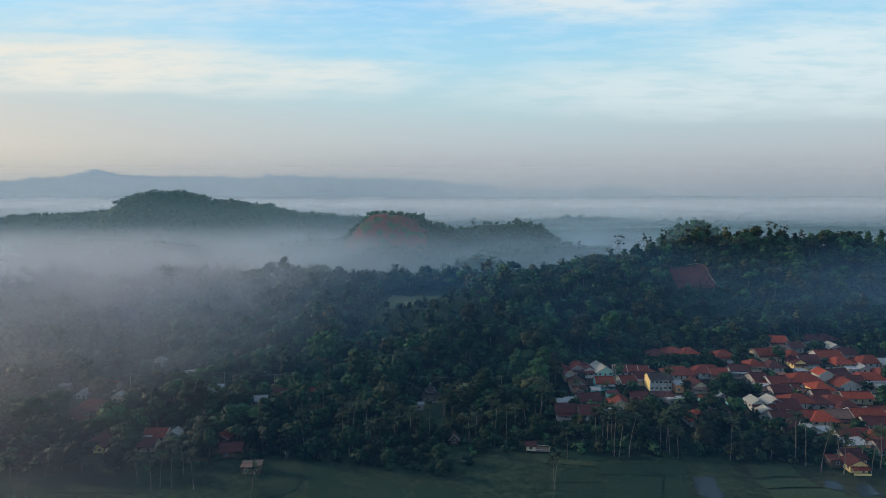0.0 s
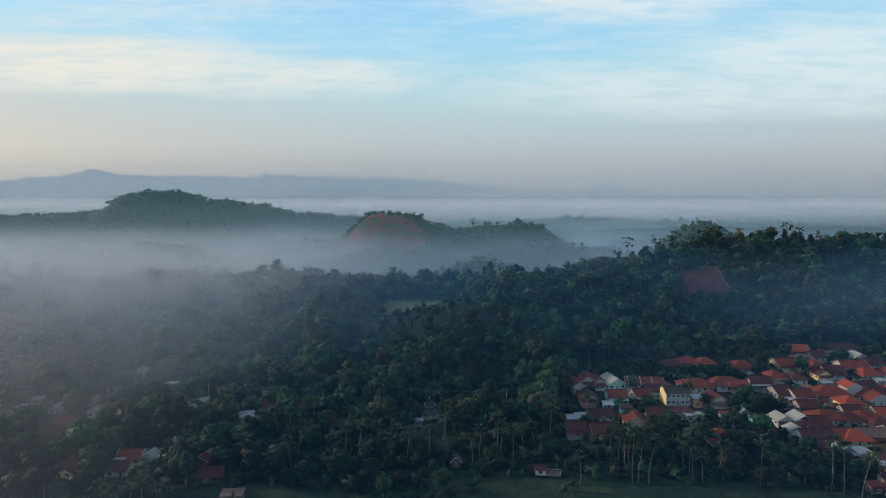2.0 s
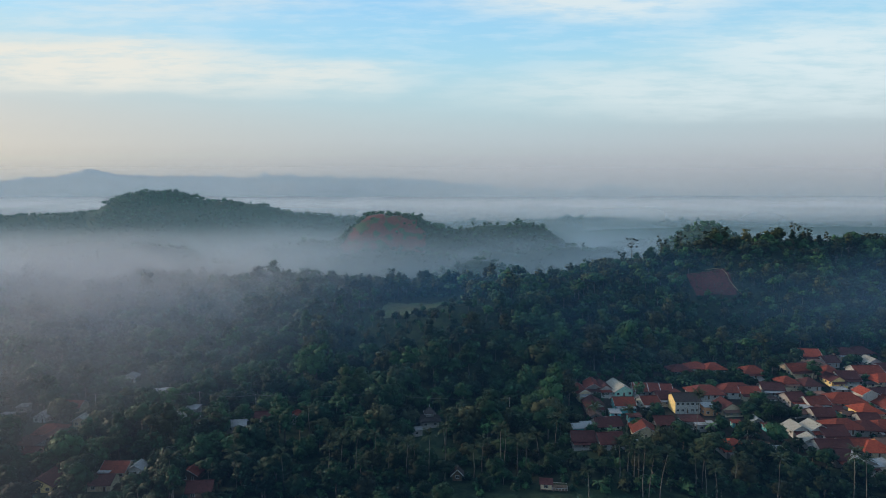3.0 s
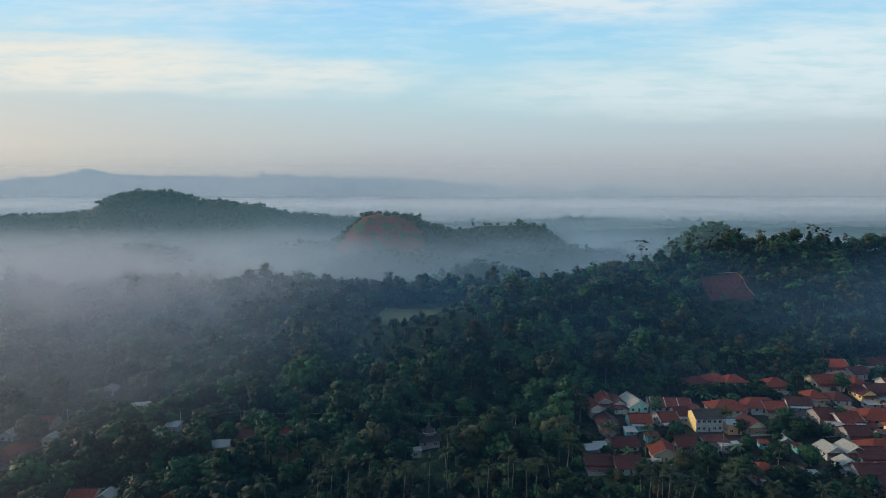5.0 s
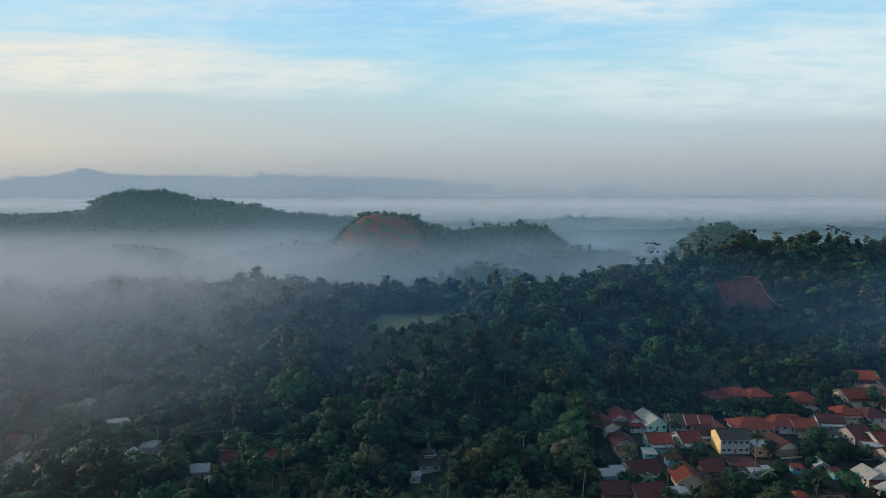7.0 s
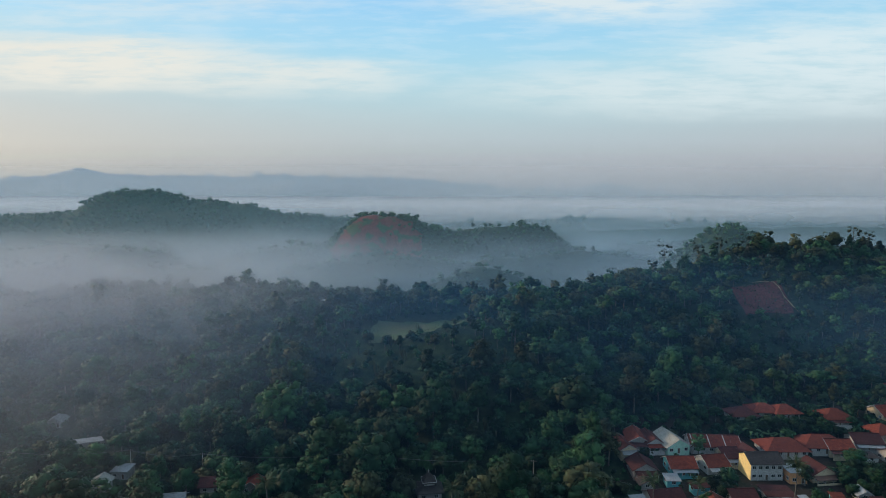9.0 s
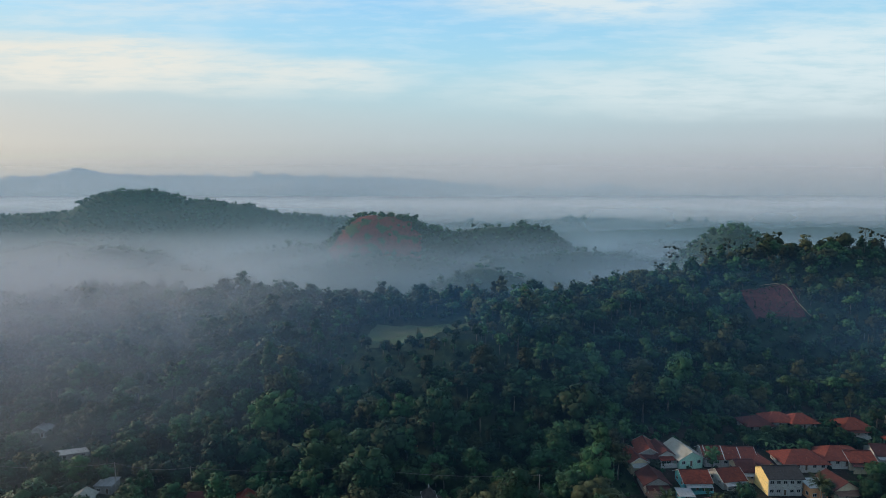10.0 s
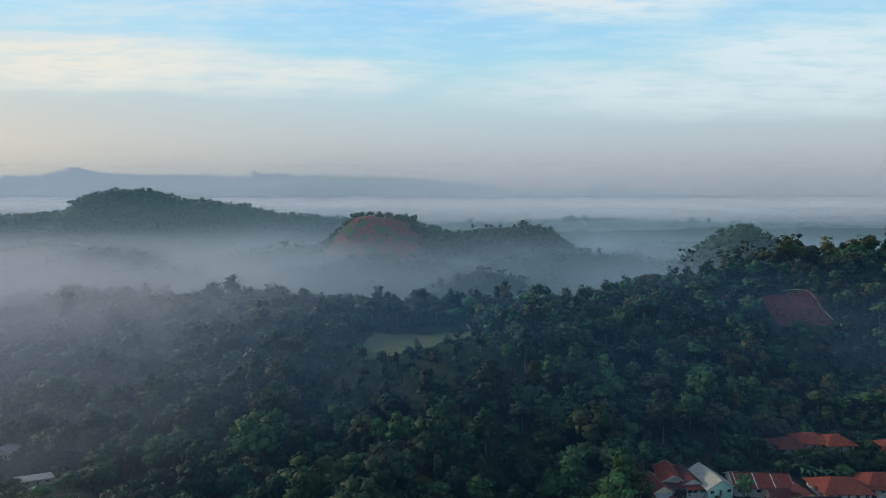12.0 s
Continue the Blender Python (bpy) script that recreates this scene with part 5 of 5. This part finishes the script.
# hills beyond the ridge
px, py, r = scatter(13.5, -1250, 1150, 610, 1240, 0.45, 17)
pz = height(px, py)
seen = (np.abs(px) < 0.80 * py + 40) & ((pz > 13) | (r.uniform(0, 1, len(px)) < 0.40))
seen &= ~((px > 170) & (px < 470) & (py > 640) & (py < 790) & (r.uniform(0, 1, len(px)) < 0.85))
seen &= ~((bump2(px, py, -95, 935, 64, 50, 4) > 0.4) & (r.uniform(0, 1, len(px)) < 0.9))
seen &= ~((bump2(px, py, 60, 1030, 70, 60, 4) > 0.4) & (r.uniform(0, 1, len(px)) < 0.7))
px, py, pz = px[seen], py[seen], pz[seen]
far_spots = np.stack([px, py, pz, r.uniform(0, 6.28, len(px)), r.uniform(0.45, 0.85, len(px)) * np.where(r.uniform(0, 1, len(px)) < 0.03, 1.5, 1), r.integers(0, 4, len(px))], 1)
hx, hy, hr = scatter(8.4, 170, 470, 640, 790, 0.45, 19)
qx, qy, qr = scatter(8.2, -210, 250, 890, 1010, 0.45, 20)
keep = ~((bump2(qx, qy, -95, 935, 64, 50, 4) > 0.4) & (qr.uniform(0, 1, len(qx)) < 0.85)) & ~((bump2(qx, qy, 70, 1020, 60, 40, 4) > 0.4) & (qr.uniform(0, 1, len(qx)) < 0.85))
hx, hy = np.concatenate([hx, qx[keep]]), np.concatenate([hy, qy[keep]])
woods("bushy green cover of the nearer hills", np.stack([hx, hy, height(hx, hy), hx * 3, hr.uniform(0.7, 1.5, len(hx)), hr.integers(0, 3, len(hx))], 1), SHRUB, 2)
woods("far woodland on the hills in the mist", far_spots, FAR, 1)
px, py, r = scatter(9.0, -1130, 60, 1240, 1420, 0.48, 22)
lump = fbm(px, py, 45, 47, 2)
w = (height(px, py) > 30) & (lump > -0.35)
px, py = px[w], py[w]
woods("hazy tree cover of the long far hill", np.stack([px, py, height(px, py) - 1.0, px, r.uniform(0.5, 0.9, len(px)) * np.where(r.uniform(0, 1, len(px)) < 0.06, 1.5, 1), r.integers(0, 3, len(px))], 1), TINY, 1)
px, py, r = scatter(14.0, -400, 1300, 1660, 1790, 0.45, 18)
woods("distant dark tree line on a low ridge", np.stack([px, py, height(px, py) - 3.5, px, r.uniform(0.7, 1.5, len(px)) * np.where(r.uniform(0, 1, len(px)) < 0.07, 1.6, 1), r.integers(0, 3, len(px))], 1), TINY, 0)


# ---------- palms ----------
def frond_mesh(seed, length):
    """One drooping palm leaf: a midrib with separate leaflets on both sides, growing along +x."""
    r = np.random.default_rng(seed)
    vs, fs = [], []
    n = 11
    t = np.linspace(0, 1, n)
    droop = r.uniform(0.42, 0.70)
    rib = np.stack([length * (t - 0.18 * t ** 2), 0 * t, length * (0.42 * t - droop * t ** 2)], 1)
    for i in range(n - 1):
        vs += [rib[i] + (0, 0.05, 0), rib[i] - (0, 0.05, 0), rib[i + 1]]
        fs.append([len(vs) - 3, len(vs) - 2, len(vs) - 1])
    for i in range(1, n):
        w = length * 0.22 * math.sin(math.pi * (0.12 + 0.80 * t[i])) * r.uniform(0.8, 1.15)
        for s in (-1, 1):
            tip = rib[i] + (w * 0.45, s * w, -w * r.uniform(0.35, 0.8))
            vs += [rib[i - 1], rib[i], tip]
            fs.append([len(vs) - 3, len(vs) - 2, len(vs) - 1] if s > 0 else [len(vs) - 2, len(vs) - 3, len(vs) - 1])
    return mesh_np("frond", np.array(vs), np.array(fs), [FROND])


FRONDS = [frond_mesh(300 + i, 4.6) for i in range(5)]
PALM_TRUNKS = []
for i, (h, lean) in enumerate(((14, 0.6), (17, 2.2), (12, 1.2), (19, 1.0))):
    zs = np.linspace(-1, h, 9)
    q = np.clip(zs / h, 0, 1)
    PALM_TRUNKS.append((h, lean, mesh_np("trunk", *tube(np.stack([lean * q ** 1.7, 0.2 * np.sin(5 * q), zs], 1), np.where(q < 0.08, 0.26, 0.17 - 0.06 * q), 7), [PALM_BARK])))
PALMS = []


def palm(x, y, which, turn, scale=1.0):
    h, lean, trunk = PALM_TRUNKS[which % 4]
    t = empty("coconut_palm", pose(x, y, ground_z(x, y), 0, 0, turn) @ Matrix.Scale(scale, 4), ("coconut palm with a slender pale trunk", "tall leaning coconut palm with ragged fronds", "short coconut palm with a drooping crown", "very tall coconut palm above the gardens")[which % 4], "palm", "coconut palms")
    part("trunk", trunk, None, t)
    r = random.Random(int(x * 10) * 131 + int(y * 10))
    for i in range(17):
        f = part("frond", FRONDS[r.randrange(5)], None, t)
        f.matrix_basis = pose(lean, 0, h, 0, 0, i * 137.5 + r.uniform(-12, 12)) @ pose(0, 0, 0, 0, -r.uniform(-22, 62), 0) @ Matrix.Scale(r.uniform(0.8, 1.1), 4)
    PALMS.append(t)


palm(137.6, 226.4, 3, 237, 1.00)
palm(140.8, 224.4, 3, 136, 0.91)
palm(143.7, 219.4, 1, 346, 0.88)
palm(151.3, 217.9, 0, 257, 0.97)
palm(163.9, 220.9, 1, 309, 0.90)
palm(114.2, 230.0, 0, 283, 1.07)
palm(163.8, 226.4, 2, 358, 0.89)
palm(153.9, 224.9, 1, 194, 0.91)
palm(167.9, 221.9, 0, 231, 1.07)
palm(64.8, 246.1, 0, 216, 0.91)
palm(70.3, 241.0, 3, 121, 0.89)
palm(69.0, 233.0, 3, 67, 0.98)
palm(71.0, 233.0, 1, 302, 0.89)
palm(74.6, 232.0, 1, 352, 0.96)
palm(67.4, 244.6, 0, 52, 1.06)
palm(67.6, 238.0, 0, 104, 1.01)
palm(88.3, 235.5, 0, 215, 1.06)
palm(91.8, 234.5, 2, 136, 1.06)
palm(94.0, 231.5, 2, 203, 0.94)
palm(102.3, 235.5, 0, 22, 0.92)
palm(39.8, 205.4, 2, 2, 1.06)
palm(92.1, 238.5, 0, 28, 1.06)
palm(49.6, 231.5, 2, 251, 0.91)
palm(63.6, 276.9, 0, 121, 0.96)
palm(103.3, 269.9, 3, 57, 1.07)
palm(76.7, 276.4, 0, 1, 0.90)
palm(120.5, 264.3, 2, 296, 0.92)
palm(49.5, 279.5, 0, 103, 0.95)
palm(-37.8, 243.1, 3, 42, 0.91)
palm(-32.7, 245.1, 3, 8, 0.98)
palm(-26.7, 257.8, 0, 293, 0.98)
palm(-5.5, 245.6, 3, 101, 0.96)
palm(0.6, 256.2, 3, 203, 0.92)
palm(-14.1, 248.1, 0, 47, 1.02)
palm(-21.0, 250.2, 2, 74, 0.91)
palm(0.7, 277.6, 0, 311, 1.02)
palm(14.5, 255.7, 0, 21, 0.89)
palm(21.0, 250.6, 3, 284, 1.02)
palm(23.1, 253.7, 0, 76, 1.03)
palm(27.1, 249.6, 0, 294, 1.08)
palm(44.9, 266.3, 0, 62, 1.05)
palm(36.9, 258.2, 2, 206, 1.07)
palm(39.8, 205.4, 2, 121, 0.91)
palm(-19.1, 258.2, 0, 258, 0.89)
palm(-57.6, 282.6, 0, 187, 1.05)
palm(11.1, 250.6, 2, 267, 1.00)
palm(31.5, 256.2, 0, 352, 0.90)
palm(-10.6, 253.2, 2, 177, 0.90)
palm(-30.3, 240.5, 2, 299, 0.95)
palm(-42.4, 245.6, 0, 107, 0.96)
palm(-95.0, 233.5, 0, 294, 1.03)
palm(-74.3, 239.5, 0, 194, 1.04)
palm(-102.9, 203.3, 0, 168, 0.88)
palm(-97.2, 206.4, 0, 57, 0.92)
palm(-88.9, 204.9, 0, 227, 0.93)
palm(-65.6, 197.3, 2, 45, 0.94)
palm(-58.5, 285.6, 0, 145, 0.90)
palm(-101.8, 207.4, 2, 28, 0.89)
palm(-97.4, 216.4, 2, 286, 1.04)
palm(-111.0, 209.4, 2, 254, 0.95)
palm(-149.6, 199.3, 2, 127, 0.99)
palm(-143.6, 199.3, 2, 33, 0.97)
palm(-62.6, 231.0, 2, 118, 0.90)
palm(-57.9, 240.5, 0, 205, 0.98)
palm(86.4, 423.1, 2, 40, 0.80)
palm(58.3, 404.1, 2, 140, 0.70)


# banana clump
def banana_leaf(seed):
    r = np.random.default_rng(seed)
    n = 6
    t = np.linspace(0, 1, n)
    rib = np.stack([2.6 * t, 0 * t, 1.9 * t - 2.0 * t ** 2.2], 1)
    w = 0.42 * np.sin(np.pi * (0.10 + 0.85 * t))
    v = np.concatenate([rib + np.stack([0 * t, w, -0.12 * t], 1), rib, rib - np.stack([0 * t, w, 0.12 * t], 1)])
    f = []
    for i in range(n - 1):
        for a in (0, n):
            f += [(a + i, a + i + 1, a + n + i + 1), (a + i, a + n + i + 1, a + n + i)]
    return mesh_np("leaf", v, np.array(f), [BANANA])


BANANA_LEAF = banana_leaf(1)
BANANA_STEM = mesh_np("stem", *tube([(0, 0, -0.5), (0, 0, 1.4), (0, 0, 2.6)], (0.22, 0.17, 0.1), 6), [LEAF[2]])


def banana(x, y, scale):
    t = empty("banana_plant", pose(x, y, ground_z(x, y), 0, 0, x * 37 % 360) @ Matrix.Scale(scale, 4), "banana plant with broad arching green leaves", "banana plant", "banana plants in the village")
    part("stem", BANANA_STEM, None, t)
    for i in range(8):
        f = part("leaf", BANANA_LEAF, None, t)
        f.matrix_basis = pose(0, 0, 2.4, 0, 0, i * 137.5) @ pose(0, 0, 0, 0, -20 + 7 * i, 0)


banana(121.8, 329.6, 1.47)
banana(124.7, 328.5, 1.24)
banana(128.7, 329.0, 0.98)
banana(132.1, 328.0, 1.07)
banana(119.6, 331.6, 1.32)
banana(125.4, 335.8, 1.43)
banana(130.7, 334.2, 0.92)
banana(70.5, 276.8, 1.46)
banana(113.4, 279.6, 1.39)
banana(54.8, 238.2, 1.06)
banana(166.0, 344.6, 1.00)
banana(201.2, 317.9, 0.97)
banana(169.5, 341.4, 0.99)
banana(217.2, 380.2, 0.93)


# ---------- paddies, pond, meadow, tilled patch ----------
def draped(name, outline, lift, mat, label, category, kind="structure", step=3.0, parent=None, loose=0.8):
    """A thin plot of ground that follows the terrain inside a rounded outline of x, y corners."""
    o = np.array(outline, float)
    x0, y0 = o.min(0)
    x1, y1 = o.max(0)
    nx_, ny_ = max(2, int((x1 - x0) / step) + 1), max(2, int((y1 - y0) / step) + 1)
    # map the unit square onto the four corners
    u, v = np.meshgrid(np.linspace(0, 1, nx_), np.linspace(0, 1, ny_))
    p = ((1 - u) * (1 - v))[..., None] * o[0] + (u * (1 - v))[..., None] * o[1] + (u * v)[..., None] * o[2] + ((1 - u) * v)[..., None] * o[3]
    px_ = p[..., 0] + loose * fbm(p[..., 0] + 9, p[..., 1], 9, 51, 2)
    py_ = p[..., 1] + loose * fbm(p[..., 0], p[..., 1] + 5, 9, 52, 2)
    pz_ = height(px_, py_) + lift
    i = (np.arange(ny_ - 1)[:, None] * nx_ + np.arange(nx_ - 1)[None, :]).ravel()
    f = np.stack([i, i + 1, i + nx_ + 1, i + nx_], 1)
    ob = new(name, mesh_np(name, np.stack([px_.ravel(), py_.ravel(), pz_.ravel()], 1), f, [mat]))
    if parent:
        ob.parent = parent
        return ob
    return tagged(ob, label, category, kind=kind)


draped("rice_paddy", ((115.1, 214.9), (134.3, 215.4), (135.8, 225.9), (118.4, 224.9)), 0.25, PADDY_PALE, "pale green ripening rice plot between dark bunds", "rice paddy")
draped("rice_paddy", ((115.7, 206.9), (136.3, 207.4), (134.8, 213.9), (115.1, 212.9)), 0.25, PADDY_PALE, "pale green ripening rice plot between dark bunds", "rice paddy")
draped("rice_paddy", ((113.7, 194.8), (148.0, 196.3), (137.3, 205.9), (115.9, 205.3)), 0.25, PADDY_PALE, "pale green ripening rice plot between dark bunds", "rice paddy")
draped("pond", ((138.3, 207.4), (143.7, 205.4), (145.0, 211.9), (140.1, 213.4)), 0.20, WATER, "still pond water reflecting the sky", "pond", loose=2.2, step=1.5)
draped("pond", ((145.7, 201.3), (153.1, 199.8), (155.7, 208.9), (150.5, 208.4)), 0.20, WATER, "still pond water reflecting the sky", "pond", loose=2.2, step=1.5)
draped("pond", ((90.2, 201.3), (98.8, 197.3), (100.9, 216.4), (93.9, 214.9)), 0.20, WATER, "still pond water reflecting the sky", "pond", loose=2.2, step=1.5)
draped("rice_paddy", ((43.3, 210.9), (56.0, 210.9), (59.3, 223.9), (46.4, 222.9)), 0.25, PADDY, "dark green wet rice plot edged by bunds", "rice paddy")
draped("rice_paddy", ((38.0, 197.3), (54.8, 197.3), (58.6, 210.4), (42.5, 210.4)), 0.25, PADDY, "dark green wet rice plot edged by bunds", "rice paddy")
draped("rice_paddy", ((59.2, 217.9), (81.1, 216.4), (82.8, 227.4), (61.5, 226.4)), 0.25, PADDY, "dark green wet rice plot edged by bunds", "rice paddy")
draped("rice_paddy", ((56.4, 197.3), (76.2, 197.3), (81.8, 215.4), (61.5, 215.9)), 0.25, PADDY, "dark green wet rice plot edged by bunds", "rice paddy")
draped("rice_paddy", ((77.5, 197.3), (86.5, 198.8), (89.6, 216.4), (82.7, 215.9)), 0.25, PADDY, "dark green wet rice plot edged by bunds", "rice paddy")
draped("rice_paddy", ((83.0, 216.9), (92.3, 217.9), (94.7, 228.4), (84.7, 228.4)), 0.25, PADDY, "dark green wet rice plot edged by bunds", "rice paddy")
draped("rice_paddy", ((44.6, 233.0), (52.6, 230.0), (62.4, 242.0), (48.7, 242.6)), 0.25, PADDY, "dark green wet rice plot edged by bunds", "rice paddy")
draped("rice_paddy", ((53.5, 228.9), (64.0, 228.9), (67.1, 240.5), (63.0, 241.5)), 0.25, PADDY, "dark green wet rice plot edged by bunds", "rice paddy")
draped("soil", ((41.2, 226.4), (59.8, 224.4), (60.1, 228.4), (41.4, 232.0)), 0.30, BUND, "bare brown earth bank", "soil")
draped("rice_paddy", ((-59.9, 197.3), (-51.8, 206.4), (-53.0, 221.9), (-70.4, 233.5)), 0.25, PADDY, "dark green wet rice plot edged by bunds", "rice paddy")
draped("rice_paddy", ((-46.2, 197.3), (-30.5, 197.3), (-44.8, 225.9), (-52.0, 225.9)), 0.25, PADDY, "dark green wet rice plot edged by bunds", "rice paddy")
draped("rice_paddy", ((-28.5, 197.3), (-12.9, 199.3), (-16.6, 209.4), (-27.1, 218.4)), 0.25, PADDY, "dark green wet rice plot edged by bunds", "rice paddy")
draped("rice_paddy", ((-9.9, 199.3), (7.9, 199.3), (4.1, 207.4), (-11.3, 207.4)), 0.25, PADDY, "dark green wet rice plot edged by bunds", "rice paddy")
draped("rice_paddy", ((-141.3, 203.3), (-103.9, 203.3), (-117.4, 231.0), (-155.8, 228.4)), 0.25, PADDY, "dark green wet rice plot edged by bunds", "rice paddy")
draped("track", ((-178.2, 236.0), (-164.4, 238.0), (-172.0, 257.2), (-176.7, 256.7)), 0.30, SOIL, "muddy brown track beside the hamlet", "track")
draped("tilled_patch", ((169.6, 428.1), (196.3, 428.3), (199.2, 450.6), (170.7, 450.2)), 0.5, SOIL, "bare red tilled hillside plot with seedlings", "soil")
draped("meadow", ((-42.0, 413.0), (11.0, 409.0), (15.0, 455.0), (-40.0, 463.0)), 0.35, MEADOW, "pale green meadow in a clearing on the ridge", "meadow", loose=4.0)

# trodden clay path along the upper edge of the tilled plot
walked = np.array(((183, 452.5), (187, 452.4), (192, 451.4), (196, 449.4), (196.8, 444.4), (196.2, 438), (198.2, 431.5), (200, 427)))
side = np.array((0.0, 0.28, 0.30, 0.26, 0.30, 0.28, 0.30, 0.0))
v = np.concatenate([np.stack([walked[:, 0] + s * side, walked[:, 1] + s * side, height(walked[:, 0] + s * side, walked[:, 1] + s * side) + 0.75], 1) for s in (-1, 1)])
i = np.arange(len(walked) - 1)
tagged(new("footpath", mesh_np("footpath", v, np.stack([i, i + 8, i + 9, i + 1], 1), [CLAY])), "narrow trodden clay path round the tilled plot", "path", kind="structure")

# seedlings on the tilled plot
r = np.random.default_rng(5)
vs, fs, at = [], [], 0
for i in range(260):
    x, y = r.uniform(168, 203), r.uniform(425, 455)
    if ((x - 185.5) / 15) ** 2 + ((y - 440) / 12.5) ** 2 > 1:
        continue
    v, f, nv = crown_arrays(r, np.array([(0, 0, 0.5)]), np.array([r.uniform(0.25, 0.5)]), 6, 0.35)
    vs.append(v + (x, y, float(height(x, y)) + 0.5))
    fs.append(f + at)
    at += len(v)
tagged(new("seedlings", mesh_np("seedlings", np.concatenate(vs), np.concatenate(fs), [CANE])), "rows of small pale seedlings on tilled soil", "seedlings", kind="stuff")


# ---------- power line past the hamlet ----------
def utility_pole(x, y, h):
    t = empty("utility_pole", pose(x, y, ground_z(x, y)), "thin grey utility pole with a crossarm", "pole", "utility poles")
    part("post", mesh_np("post", *tube([(0, 0, -1), (0, 0, h * 0.5), (0, 0, h)], (0.16, 0.13, 0.10), 7), [WALL["grey"]]), None, t)
    part("crossarm", boxes((-0.9, -0.06, h - 0.6, 0.9, 0.06, h - 0.45)), WOOD, t)
    for s in (-0.8, 0, 0.8):
        part("insulator", boxes((s - 0.06, -0.05, h - 0.45, s + 0.06, 0.05, h - 0.25)), TRIM, t)
    return Vector((x, y, ground_z(x, y) + h))


tops = [utility_pole(x, y, h) for x, y, h in ((-172, 322, 12.5), (-118, 316, 12.5), (-90, 313, 12.5), (-34, 306, 12.5), (30, 300, 12.5))]
for a, b in zip(tops, tops[1:]):
    for s in (-0.8, 0.8):
        n_ = 10
        pts = [a.lerp(b, i / n_) + Vector((s, 0, -0.3 - 1.6 * 4 * (i / n_) * (1 - i / n_))) for i in range(n_ + 1)]
        cu = bpy.data.curves.new("power_cable", "CURVE")
        cu.dimensions, cu.bevel_depth, cu.bevel_resolution = "3D", 0.035, 1
        sp = cu.splines.new("POLY")
        sp.points.add(n_)
        for q, p in zip(sp.points, pts):
            q.co = (*p, 1)
        cu.materials.append(CABLE)
        tagged(new("power_cable", cu), "slack pale power cable between utility poles", "cable", "power cables")


# ---------- lone trees on the crest ----------
def bare_tree(x, y, h, seed):
    r = np.random.default_rng(seed)
    t = empty("bare_tree", pose(x, y, ground_z(x, y)), "slender half-bare tree standing above the crest", "tree", "lone trees on the crest")
    part("trunk", mesh_np("trunk", *tube([(0, 0, -1), (0.3, 0, h * 0.5), (0.1, 0, h)], (0.2, 0.14, 0.04), 6), [BARK]), None, t)
    tips = []
    for i in range(11):
        z0 = h * r.uniform(0.5, 0.92)
        a = r.uniform(0, 6.28)
        q = np.array((math.cos(a), math.sin(a), 1.1)) * h * r.uniform(0.10, 0.2)
        part("limb", mesh_np("limb", *tube([(0.2, 0, z0), tuple(np.array((0.2, 0, z0)) + q * 0.6), tuple(np.array((0.2, 0, z0)) + q)], (0.08, 0.05, 0.02), 4), [BARK]), None, t)
        tips.append(np.array((0.2, 0, z0)) + q)
    v, f, nv = crown_arrays(r, np.array(tips), np.full(len(tips), 1.0), 260, 0.36)
    part("foliage", mesh_np("foliage", v, f, [LEAF_ONE[3]], normals=nv), None, t)


for i, (x, y, h) in enumerate(((139, 472, 21), (131, 470, 14), (163, 478, 18), (178, 480, 19), (196, 482, 17), (262, 478, 19), (273, 480, 18), (290, 482, 17))):
    bare_tree(x, y, h, 600 + i)
